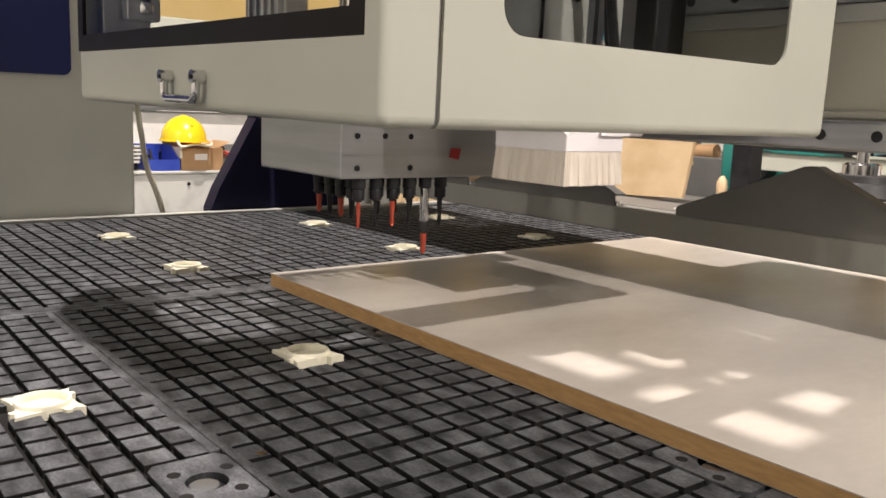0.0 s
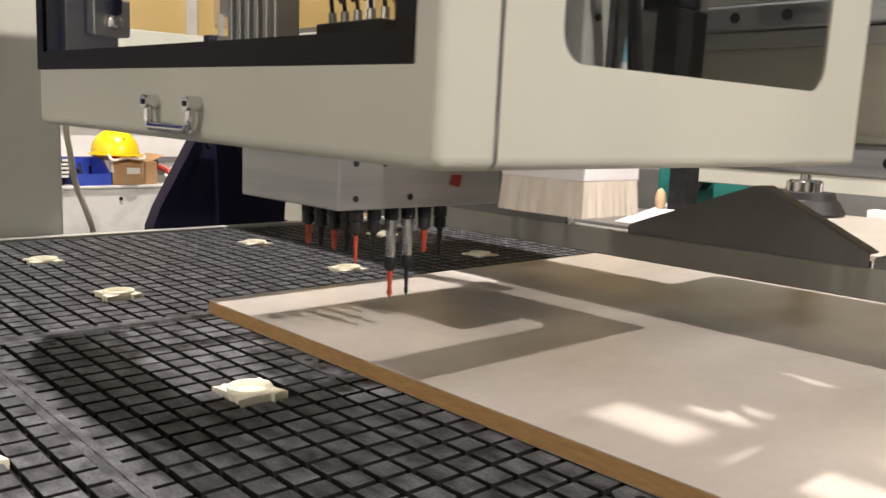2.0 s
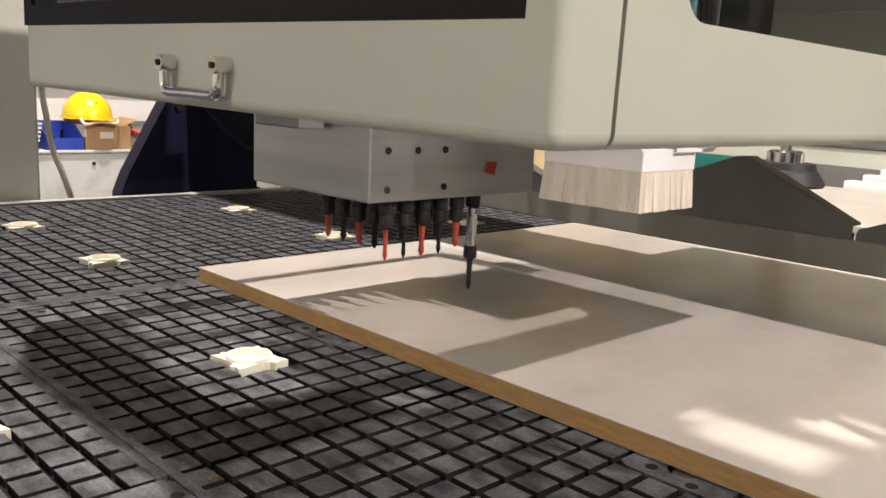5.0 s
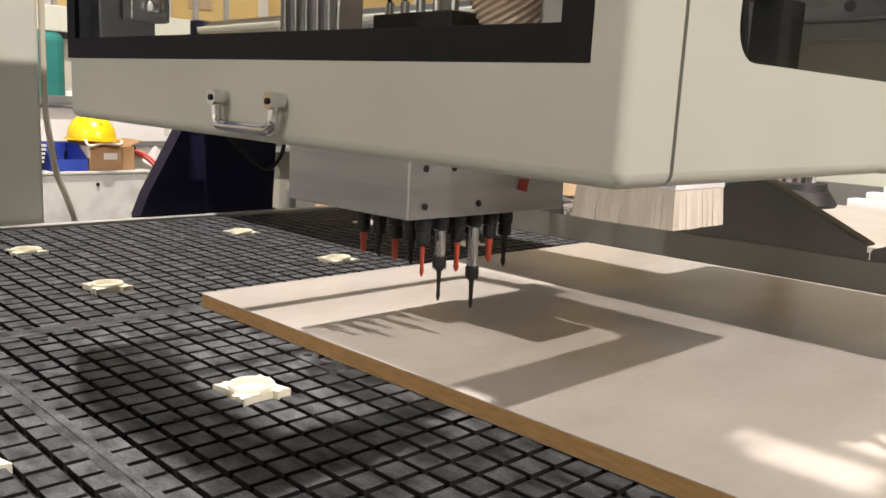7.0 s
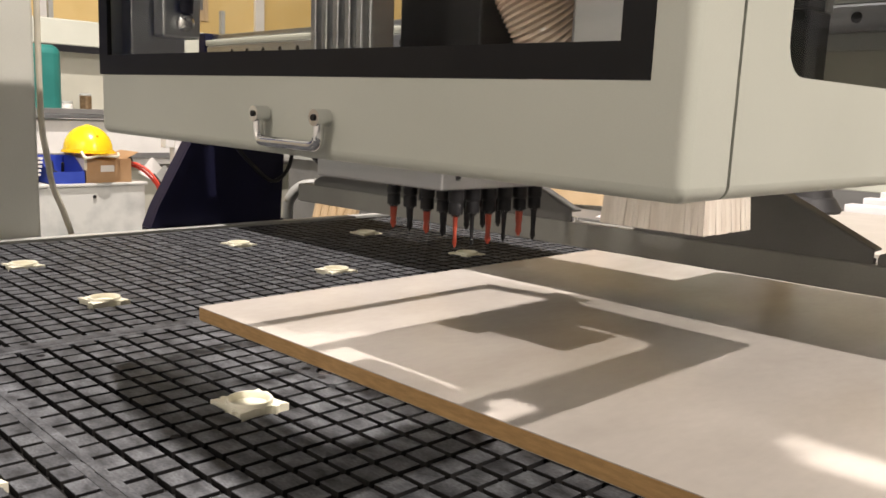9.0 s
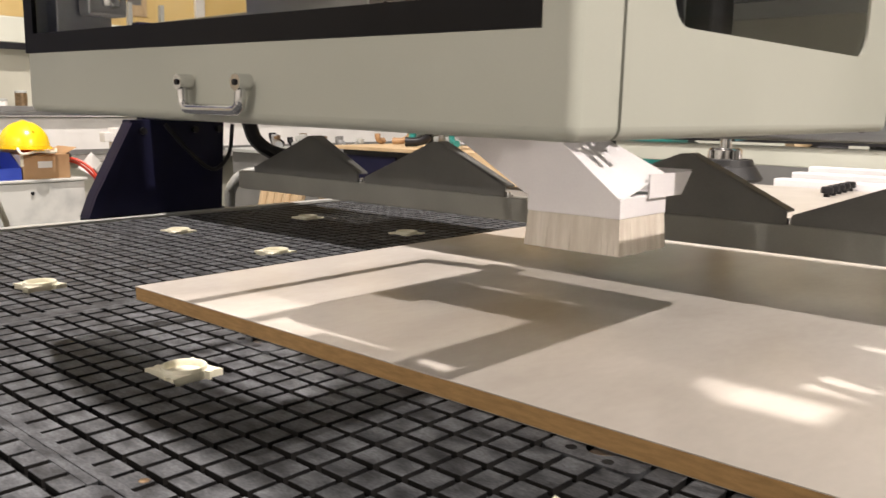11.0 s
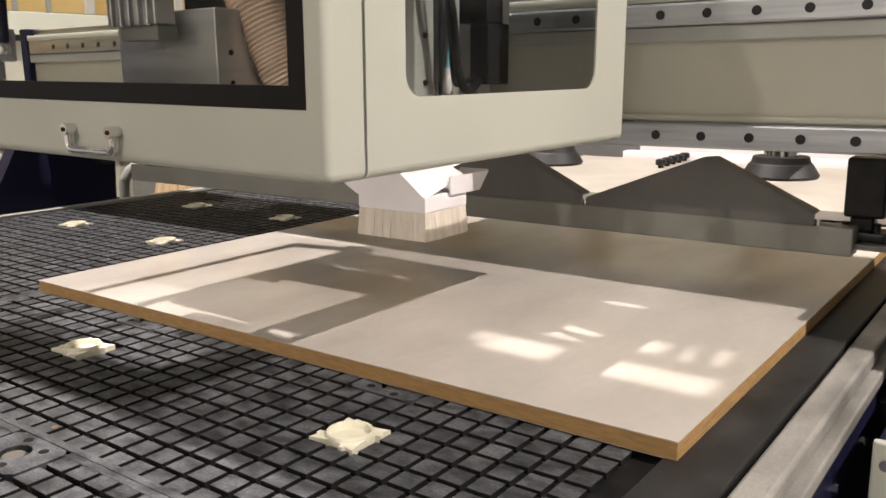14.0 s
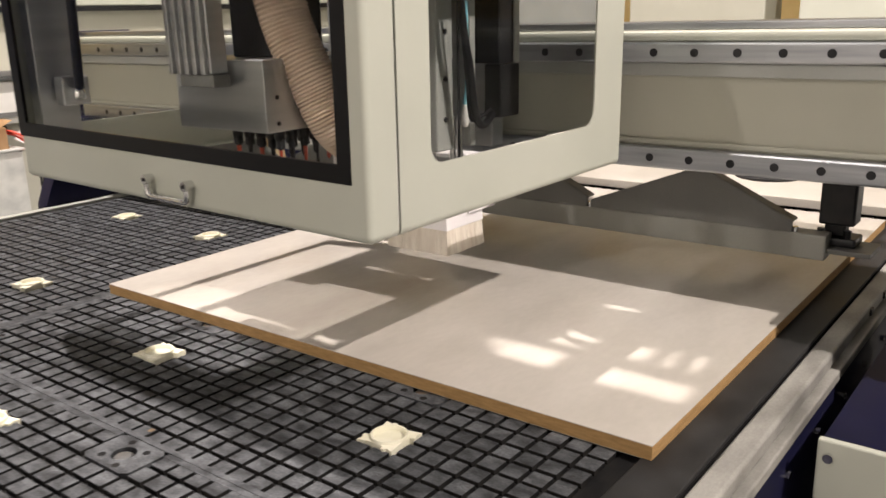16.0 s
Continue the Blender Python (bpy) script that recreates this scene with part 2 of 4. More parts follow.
def prism(bm, outline, offset):
    """A flat outline of 3D points, thickened by the vector offset."""
    a = [bm.verts.new(p) for p in outline]
    b = [bm.verts.new(Vector(p) + Vector(offset)) for p in outline]
    bm.faces.new(a)
    bm.faces.new(b[::-1])
    for k in range(len(a)):
        j = (k + 1) % len(a)
        bm.faces.new((a[k], b[k], b[j], a[j]))
    return bm


def round_rect(u0, u1, v0, v1, r, n=6):
    out = []
    for cu, cv, s in ((u1 - r, v1 - r, 0), (u0 + r, v1 - r, 1), (u0 + r, v0 + r, 2), (u1 - r, v0 + r, 3)):
        for k in range(n + 1):
            a = (s + k / n) * math.pi / 2
            out.append((cu + r * math.cos(a), cv + r * math.sin(a)))
    return out


def holed_plate(bm, outer, inner, r, place, offset, n=6):
    """A plate with a round-cornered opening. outer, inner: u0, u1, v0, v1; place(u, v) gives the 3D point."""
    o = round_rect(*outer, 0.0005, n)
    i = round_rect(*inner, max(r, 0.0005), n)
    off = Vector(offset)
    vs = [[bm.verts.new(Vector(place(*p)) + k * off) for p in ring] for ring in (o, i) for k in (0, 1)]
    of, ob, nf, nb = vs
    m = len(of)
    for k in range(m):
        j = (k + 1) % m
        bm.faces.new((of[k], of[j], nf[j], nf[k]))
        bm.faces.new((ob[j], ob[k], nb[k], nb[j]))
        bm.faces.new((of[j], of[k], ob[k], ob[j]))
        bm.faces.new((nf[k], nf[j], nb[j], nb[k]))
    return bm


def sweep(bm, plan, profile, thick=0.003):
    """A sheet-metal skin: plan is a line of (x, y, inward x, inward y), profile rows of inward depth and height."""
    inner = [(d + (thick if z > 0.2829 else 0), z + (thick if z <= 0.2829 else 0)) for d, z in profile]
    loop = list(profile) + inner[::-1]
    grid = [[bm.verts.new((x + nx * d, y + ny * d, z)) for d, z in loop] for x, y, nx, ny in plan]
    n = len(loop)
    for p, q in zip(grid, grid[1:]):
        for k in range(n):
            bm.faces.new((p[k], q[k], q[(k + 1) % n], p[(k + 1) % n]))
    bm.faces.new(grid[0])
    bm.faces.new(grid[-1][::-1])
    return bm

# ---- hall ----
FLOOR_Z = -0.87
tagged(solo("floor", box(-12, 12, -8, 14, FLOOR_Z - 0.2, FLOOR_Z), CONCRETE, "grey sealed concrete workshop floor", kind="structure"))
# unseen ceiling closing the hall, kept dark to limit bounced light
tagged(solo("ceiling", box(-12, 12, -8, 14, 6.0, 6.2), DARK_CEILING, "unseen dark workshop ceiling", kind="structure"))
solo("wall_west", box(-12.2, -12, -8, 14, FLOOR_Z, 6.0), YELLOW_WALL, "warm yellow painted workshop wall", kind="structure")
solo("wall_east", box(12, 12.2, -8, 14, FLOOR_Z, 6.0), HALL_WALL, "unseen pale painted workshop wall", kind="structure")
# unseen wall, made white to bounce light onto the front faces
solo("wall_south", box(-12, 12, -8.2, -8, FLOOR_Z, 6.0), WHITE_PAINT, "unseen pale painted workshop wall", kind="structure")
solo("wall_north", box(-12, 12, 14, 14.2, FLOOR_Z, 6.0), YELLOW_WALL, "warm yellow painted workshop wall", kind="structure")

# ---- router table ----
PITCH = 0.0345
X0, X1, Y0, Y1 = -0.952, 1.275, -1.30, 1.62
# a groove of the grid lies at GX and at GY; the two seams take the place of a groove
GX, GY = 0.0025, -0.134
SEAM_X, SEAM_Y = GX, GY - 6 * PITCH
PORT_X = GX + 18.5 * PITCH

table = thing("router_table", (0.16, 0.16, FLOOR_Z), "black gridded vacuum table of a woodworking router", "router table")
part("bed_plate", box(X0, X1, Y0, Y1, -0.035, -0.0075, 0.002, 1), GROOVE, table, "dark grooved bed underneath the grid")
part("edge_strip", box(1.205, X1 + 0.001, Y0, Y1, -0.0073, 0.0006, 0.0015), RUBBER, table, "flat dark border strip")
part("edge_strip", box(X0 - 0.012, X0 + 0.022, Y0, Y1, -0.0073, 0.0012, 0.001), LIGHT_STEEL, table, "grey metal border strip")
for xa, xb in ((SEAM_X - 0.017, SEAM_X + 0.0045), (SEAM_X + 0.0057, SEAM_X + 0.018)):
    part("seam_strip", box(xa, xb, Y0, Y1, -0.0073, 0.0003, 0.0006), PHENOLIC, table, "smooth charcoal seam strip")
for ya, yb, runs in ((SEAM_Y - 0.0105, SEAM_Y - 0.0012, ((SEAM_X + 0.0185, PORT_X - 0.0525), (PORT_X + 0.0525, 1.204))), (SEAM_Y + 0.0002, SEAM_Y + 0.0095, ((SEAM_X + 0.0185, 1.204),))):
    for xa, xb in runs:
        part("seam_strip", box(xa, xb, ya, yb, -0.0073, 0.0003, 0.0006), PHENOLIC, table, "smooth charcoal seam strip")
part("body", box(X0 + 0.03, X1 - 0.05, Y0 + 0.05, Y1 - 0.05, -0.50, -0.036, 0.004), NAVY, table, "navy welded table frame")
for x in (X0 + 0.12, X1 - 0.16):
    for y in (Y0 + 0.15, 0.2, Y1 - 0.2):
        part("leg", box(x - 0.06, x + 0.06, y - 0.06, y + 0.06, FLOOR_Z, -0.5, 0.004), NAVY, table)

# side rail along the table with its rack and screws
rail = thing("side_rail", (1.31, 0.2, -0.2), "light grey steel guide rail along the table edge", "guide rail")
part("beam", box(1.279, 1.314, Y0, Y1 + 0.4, -0.032, -0.006, 0.005, 3), WORN_RAIL, rail, "worn light grey rail face")
part("flange", box(1.279, 1.328, Y0, Y1 + 0.4, -0.052, -0.033, 0.003), WORN_RAIL, rail)
part("web", box(1.24, 1.322, Y0, Y1 + 0.4, -0.62, -0.053, 0.003), NAVY, rail, "navy web with bright screws")
for k in range(18):
    y = Y0 + 0.1 + k * 0.16
    part("screw", rod(bmesh.new(), (1.321, y, -0.10), (1.329, y, -0.10), 0.006, n=10), CHROME, rail)
for y in (0.78, 0.90, 1.02):
    part("slide_block", box(1.300, 1.318, y, y + 0.02, -0.026, -0.012, 0.002), BLACK_METAL, rail)

# ---- the workpiece ----
board = thing("panel_board", (0.61, 1.0, 0.0), "pale laminated board with raw brown edges lying on the table", "wooden panel")
part("core", box(0.0, 1.22, 0.0, 1.40, 0.0006, 0.0203, 0.0006, 1), MDF, board, "raw brown board core")
part("laminate_top", box(-0.0004, 1.2204, -0.0004, 1.4004, 0.0204, 0.0220, 0.0004, 1), LAMINATE, board, "pale beige streaked laminate face")
part("laminate_bottom", box(0.0003, 1.2197, 0.0003, 1.3997, 0.0001, 0.0005), LAMINATE, board)


# ---- cream plugs in the vacuum ports ----
def make_plug(x, y, first=[None]):
    if first[0] is not None:
        return copy_thing(first[0], pose(x, y, -0.0045))
    p = thing("port_plug", (x, y, -0.0045), "cream nylon plug pressed into a table vacuum port", "vacuum plug", "plugs in the table")
    bm = bmesh.new()
    lathe(bm, (x, y, -0.0045), [(0.0265, 0.0), (0.0265, 0.0100), (0.0255, 0.0118), (0.0232, 0.0118), (0.0220, 0.0104), (0.0210, 0.0045)], 28)
    part("cup", bm, CREAM_PLASTIC, p, smooth=False)
    for k in range(4):
        a = k * math.pi / 2
        bm = bmesh.new()
        q = [(0.0195, 0.0195), (0.0285, -0.001), (0.0292, 0.0120), (0.0365, 0.0145), (0.0362, 0.0200), (0.0318, 0.0225), (0.0345, 0.0345), (0.0215, 0.0310), (0.0140, 0.0295), (-0.001, 0.0285)]
        pts = [(x + 0.91 * (u * math.cos(a) - v * math.sin(a)), y + 0.91 * (u * math.sin(a) + v * math.cos(a)), 0.0032) for u, v in q]
        prism(bm, pts, (0, 0, -0.0095))
        part("corner_tab", bm, CREAM_PLASTIC, p)
    first[0] = p
    return p


PLUGS = ((0.377, -0.140), (0.905, -0.142), (-0.214, -0.060), (-0.604, -0.062), (-0.215, 0.425), (-0.622, 0.437), (0.398, -0.440),
         (-0.215, 0.815), (-0.615, 0.828), (0.930, -0.445))
for px, py in PLUGS:
    make_plug(px, py)


# ---- screw ports on the table ----
def round_hole_plate(bm, x0, x1, y0, y1, z0, z1, cx, cy, r, n=32):
    """A square plate with a round hole through it."""
    rings = []
    for z in (z1, z0):
        outer, inner = [], []
        for k in range(n):
            a = (k + 0.5) * math.tau / n
            c, d = math.cos(a), math.sin(a)
            f = min(((x1 - cx) if c > 0 else (cx - x0)) / max(abs(c), 1e-6), ((y1 - cy) if d > 0 else (cy - y0)) / max(abs(d), 1e-6))
            outer.append(bm.verts.new((cx + c * f, cy + d * f, z)))
            inner.append(bm.verts.new((cx + c * r, cy + d * r, z)))
        rings.append((outer, inner))
    (ot, it), (ob, ib) = rings
    for k in range(n):
        j = (k + 1) % n
        bm.faces.new((ot[k], ot[j], it[j], it[k]))
        bm.faces.new((ob[j], ob[k], ib[k], ib[j]))
        bm.faces.new((ot[j], ot[k], ob[k], ob[j]))
        bm.faces.new((it[k], it[j], ib[j], ib[k]))
    return bm


def make_port(x, y, first=[None]):
    if first[0] is not None:
        return copy_thing(first[0], pose(x, y, -0.0072))
    p = thing("bed_port", (x, y, -0.0072), "flush charcoal port plate with a steel-bottomed hole in the table", "vacuum port", "ports in the table")
    w, d = 1.5 * PITCH - 0.002, PITCH - 0.001
    part("pad", round_hole_plate(bmesh.new(), x - w, x + w, y - d, y + d, -0.0072, -0.0003, x, y, 0.0170), PHENOLIC, p)
    part("rim", round_hole_plate(bmesh.new(), x - 0.0195, x + 0.0195, y - 0.0195, y + 0.0195, -0.0086, -0.0073, x, y, 0.0125), GROOVE, p)
    part("disc", lathe(bmesh.new(), (x + 0.002, y - 0.003, -0.0070), [(0.0125, 0), (0.0130, 0.0040), (0.0115, 0.0052), (0.004, 0.0056)], 24), RAIL_STEEL, p, "bright steel disc")
    # flat discs, with the dark of the screw holes in their colour
    for sx, sy in ((-0.024, -0.018), (0.024, 0.018), (-0.018, 0.024), (0.018, -0.024)):
        part("hole", lathe(bmesh.new(), (x + sx, y + sy, -0.0006), [(0.0056, 0), (0.0056, 0.0006)], 14), GROOVE, p, "flat dark disc standing in for a screw hole")
    first[0] = p
    return p


PORTS = ((PORT_X, GY - 7 * PITCH), (GX + 24.5 * PITCH, GY + 4 * PITCH), (GX + 9.5 * PITCH, GY + 4 * PITCH))
for px, py in PORTS:
    make_port(px, py)


def make_screw_or_hole(x, y, mat, r, label):
    s = thing("sunk_screw", (x, y, -0.0006), label, "screw", "screws in the table")
    part("head", lathe(bmesh.new(), (x, y, -0.0005), [(r, 0), (r, 0.0008), (r * 0.6, 0.0011)], 14), mat, s)


# holes in tiles, drawn as dark discs with the shade in their colour
for px, py in ((0.415, -0.248), (-0.015, -0.252), (0.052, -0.253)):
    make_screw_or_hole(px, py, GROOVE, 0.0055, "dark disc standing in for a hole in a tile")
make_screw_or_hole(0.614, -0.316, BRASS, 0.0045, "small worn brass screw in the table")

# ---- gantry: beam, rails, legs ----
gantry = thing("gantry", (0.2, 0.65, 0.26), "pale grey gantry beam with steel guide rails on navy legs", "gantry")
bm = bmesh.new()
cuboid(bm, -1.02, 1.85, 0.585, 0.76, 0.262, 0.512, 0.006)
part("beam", bm, PAINT_BEAM, gantry)
# unseen boxes added to block lamp b, with a gap for a lit patch
for xa, xb in ((-1.0, -0.10), (0.22, 1.80)):
    part("cable_tray", box(xa, xb, 0.762, 0.95, 0.40, 0.50, 0.004), LIGHT_STEEL, gantry, "unseen grey box shading the board behind the beam")
part("top_ledge", box(-1.02, 1.85, 0.570, 0.584, 0.494, 0.510, 0.003), PAINT, gantry)
part("rail_seat", box(-1.02, 1.85, 0.574, 0.5845, 0.432, 0.4555, 0.002), LIGHT_STEEL, gantry, "dull grey rail seat")
part("ridge", box(-1.02, 1.85, 0.578, 0.584, 0.306, 0.316, 0.002), PAINT_BEAM, gantry)
part("top_plate", box(-1.02, 1.85, 0.592, 0.74, 0.513, 0.526, 0.002), RAIL_STEEL, gantry, "bright ground top plate")
for z0, z1 in ((0.264, 0.303), (0.456, 0.492)):
    r = part("guide_rail", box(-1.0, 1.83, 0.563, 0.5845, z0, z1, 0.004, 2), RAIL_STEEL, gantry, "ground steel guide rail with dark bolt holes")
    zc = (z0 + z1) / 2
    for k in range(-24, 12):
        x = 0.952 + k * 0.0757
        part("bolt", rod(bmesh.new(), (x, 0.5622, zc), (x, 0.5645, zc), 0.0075, n=14), BLACK_METAL, r)
# navy leg at the far end, sloped at the front
prof = [(0.372, 0.004), (0.395, 0.06), (0.505, 0.255), (0.505, 0.262), (0.80, 0.262), (0.785, 0.004)]
part("leg", prism(bmesh.new(), [(-1.013, y, z) for y, z in prof], (0.043, 0, 0)), NAVY, gantry, "navy welded leg with a sloped front")
prof = [(0.372, 0.003), (0.80, 0.003), (0.80, -0.30), (0.372, -0.30)]
part("leg_foot", prism(bmesh.new(), [(-1.010, y, z) for y, z in prof], (0.034, 0, 0)), NAVY, gantry)
part("leg_gusset", prism(bmesh.new(), [(-0.969, 0.372, 0.004), (-0.969, 0.395, 0.06), (-0.969, 0.505, 0.255), (-0.969, 0.53, 0.255), (-0.969, 0.42, 0.05), (-0.969, 0.40, 0.004)], (0.012, 0, 0)), NAVY, gantry)
part("leg", box(1.40, 1.60, 0.50, 0.80, -0.40, 0.261, 0.006), NAVY, gantry, "navy welded leg")
lc = part("leg_cover", box(1.36, 1.80, 0.24, 0.252, -0.60, -0.030, 0.003), PAINT, gantry, "pale grey screwed leg cover")
part("leg_cover_body", box(1.362, 1.80, 0.2525, 0.86, -0.60, -0.036, 0.003), NAVY, gantry, "navy drive housing")
for zz in (-0.055, -0.30):
    part("screw", rod(bmesh.new(), (1.376, 0.2395, zz), (1.376, 0.233, zz), 0.007, n=12), CHROME, lc)
part("end_cap", box(-1.06, -1.021, 0.57, 0.78, 0.255, 0.53, 0.004), NAVY, gantry)
for (y, z) in ((0.46, 0.232), (0.62, 0.235), (0.70, 0.235)):
    part("bolt_head", rod(bmesh.new(), (-0.969, y + 0.08, z), (-0.958, y + 0.08, z), 0.010, n=8), BLACK_METAL, gantry)

lp = part("hose_loop", tube(bmesh.new(), [(-0.955, 0.60, 0.25), (-0.945, 0.66, 0.18), (-0.945, 0.74, 0.12), (-0.95, 0.80, 0.16), (-0.955, 0.82, 0.25)], 0.006, 8), BLACK_METAL, gantry, "black hanging cable")
part("drag_chain", tube(bmesh.new(), [(-0.93, 0.86, 0.26), (-0.92, 0.88, 0.20), (-0.90, 0.94, 0.16), (-0.86, 1.02, 0.15)], 0.022, 10), BLACK_METAL, gantry, "black cable drag chain")

# ---- unloading bar with peaked plates and suction cups, carried by the gantry ----
loader = thing("suction_bar", (0.2, 0.80, 0.067), "grey sheet-metal transfer bar with peaked brackets and black suction cups", "transfer bar")
part("bar", box(-0.88, 1.222, 0.786, 0.835, 0.067, 0.117, 0.003), BAR_PAINT, loader, "dull grey square bar")
for x0, x1, xp in ((0.714, 1.158, 0.962), (0.262, 0.706, 0.515), (-0.335, 0.109, -0.10), (-0.80, -0.36, -0.55)):
    pts = [(x0, 0.786, 0.118), (x1, 0.786, 0.118), (x1, 0.786, 0.139), (xp + 0.022, 0.786, 0.2235), (xp + 0.010, 0.786, 0.2275), (xp - 0.008, 0.786, 0.2262), (xp - 0.02, 0.786, 0.221), (x0, 0.786, 0.132)]
    pl = part("bracket", prism(bmesh.new(), pts, (0, 0.004, 0)), GREY_STEEL, loader, "dark grey peaked sheet-metal bracket")
    pts = [(x0, 0.7905, 0.134), (xp - 0.008, 0.7905, 0.2272), (xp + 0.012, 0.7905, 0.2285), (x1, 0.7905, 0.141), (x1, 0.7905, 0.1375), (xp + 0.010, 0.7905, 0.2245), (xp - 0.006, 0.7905, 0.2235), (x0, 0.7905, 0.1305)]
    part("flange", prism(bmesh.new(), pts, (0, 0.030, 0)), GREY_STEEL, pl)
    part("foot", box(x0, x1, 0.7865, 0.815, 0.1175, 0.120), GREY_STEEL, pl)
    part("end_bolt", rod(bmesh.new(), (x1 + 0.004, 0.795, 0.117), (x1 + 0.004, 0.795, 0.128), 0.006, n=8), CHROME, pl)
part("end_block", box(1.195, 1.262, 0.83, 0.885, 0.130, 0.235, 0.005), BLACK_METAL, loader, "black end block on a clamp foot")
bm = bmesh.new()
cuboid(bm, 1.205, 1.245, 0.84, 0.872, 0.105, 0.131, 0.004)
cuboid(bm, 1.185, 1.268, 0.825, 0.89, 0.088, 0.106, 0.005)
rod(bm, (1.20, 0.835, 0.105), (1.20, 0.835, 0.122), 0.007)
rod(bm, (1.25, 0.835, 0.105), (1.25, 0.835, 0.122), 0.007)
part("clamp_foot", bm, BLACK_METAL, loader)
part("mount_plate", box(1.165, 1.30, 0.805, 0.90, 0.078, 0.0875, 0.001), GREY_STEEL, loader)


def make_cup(x, y, z):
    c = part("suction_cup", lathe(bmesh.new(), (x, y, z), [(0.078, 0), (0.081, 0.006), (0.066, 0.030), (0.062, 0.033), (0.058, 0.046), (0.02, 0.048)], 32), RUBBER, loader, "black rubber suction cup")
    part("collar", lathe(bmesh.new(), (x, y, z), [(0.036, 0.047), (0.036, 0.066), (0.030, 0.070)], 24), CHROME, c, "bright metal collar")
    part("stem", lathe(bmesh.new(), (x, y, z), [(0.012, 0.07), (0.012, 0.11), (0.017, 0.112), (0.017, 0.13), (0.010, 0.132), (0.010, 0.26)], 16), CHROME, c)
    part("air_tube", tube(bmesh.new(), [(x + 0.02, y, z + 0.09), (x + 0.07, y + 0.01, z + 0.105), (x + 0.11, y + 0.02, z + 0.16), (x + 0.12, y + 0.02, z + 0.26)], 0.005, 8), BLUE_TUBE, c, "pale blue air tube")


for x in (0.43, 1.00):
    make_cup(x, 1.15, 0.155)
part("cross_tube", box(-0.95, 1.25, 1.12, 1.18, 0.41, 0.46, 0.004), LIGHT_STEEL, loader)
for x in (-0.9, 1.2):
    part("arm", box(x - 0.02, x + 0.02, 0.76, 1.15, 0.36, 0.41, 0.003), LIGHT_STEEL, loader)

# ---- machining head ----
head = thing("machining_head", (0.5, 0.2, 0.278), "pale grey router head cover with black-framed window", "machine head")


def corner(cx, cy, r, a0, a1, n=8):
    return [(cx + r * math.cos(math.radians(a0 + (a1 - a0) * k / n)), cy + r * math.sin(math.radians(a0 + (a1 - a0) * k / n)),
             -math.cos(math.radians(a0 + (a1 - a0) * k / n)), -math.sin(math.radians(a0 + (a1 - a0) * k / n))) for k in range(n + 1)]


TOP_Z = 0.78
hem = [(0, 0.352), (0, 0.2895), (0.0004, 0.2868), (0.0014, 0.2843), (0.003, 0.2824), (0.005, 0.2808), (0.0076, 0.2798), (0.024, 0.2795)]
front_plan = [(0.077, 0.494, 1, 0)] + corner(0.103, -0.152, 0.026, 180, 270) + corner(0.915, -0.170, 0.008, 270, 360) + [(0.923, -0.1248, -1, 0)]
part("front_cover_band", sweep(bmesh.new(), front_plan, hem), PAINT, head, smooth=False)
post = [(0, TOP_Z), (0, 0.3525)]
part("corner_post", sweep(bmesh.new(), [(0.8955, -0.178, 0, 1)] + corner(0.915, -0.170, 0.008, 270, 360) + [(0.923, -0.1248, -1, 0)], [(0, TOP_Z), (0, 0.352)]), PAINT, head)
part("left_post", sweep(bmesh.new(), [(0.077, -0.098, 1, 0)] + corner(0.103, -0.152, 0.026, 180, 270)[:6] + [(0.090, -0.1765, 0.3, 0.9)], post), PAINT, head)
part("front_header", box(0.090, 0.8953, -0.178, -0.174, 0.742, TOP_Z, 0.001), PAINT, head)
part("window_frame", holed_plate(bmesh.new(), (0.089, 0.895, 0.3525, 0.7418), (0.114, 0.872, 0.376, 0.720), 0.0, lambda u, v: (u, -0.1785, v), (0, 0.006, 0)), BLACK_TRIM, head, "black window surround")
pane = part("window_pane", box(0.1142, 0.8718, -0.1755, -0.1740, 0.3762, 0.7198), ACRYLIC, head, "clear acrylic window")
pane.visible_shadow = False
side_plan = [(0.922, -0.1190, -1, 0), (0.922, 0.494, -1, 0)]
part("side_cover_band", sweep(bmesh.new(), side_plan, hem[1:]), PAINT, head)
part("side_cover", holed_plate(bmesh.new(), (-0.1190, 0.494, 0.2895, TOP_Z), (-0.055, 0.394, 0.362, 0.738), 0.026, lambda u, v: (0.922, u, v), (-0.003, 0, 0)), PAINT, head)
pane = part("side_pane", box(0.9165, 0.9180, -0.065, 0.404, 0.3535, 0.748), SMOKED, head, "lightly smoked acrylic side window")
pane.visible_shadow = False
part("left_cover", holed_plate(bmesh.new(), (-0.0975, 0.494, 0.3525, TOP_Z), (-0.072, 0.46, 0.362, 0.772), 0.02, lambda u, v: (0.077, u, v), (0.003, 0, 0)), PAINT, head)
# grey strip that puts the shade of the seam into its colour
part("cover_seam", box(0.9135, 0.9180, -0.1247, -0.1191, 0.284, TOP_Z), GREY_STEEL, head, "grey seam strip between the covers, shade put in its colour")
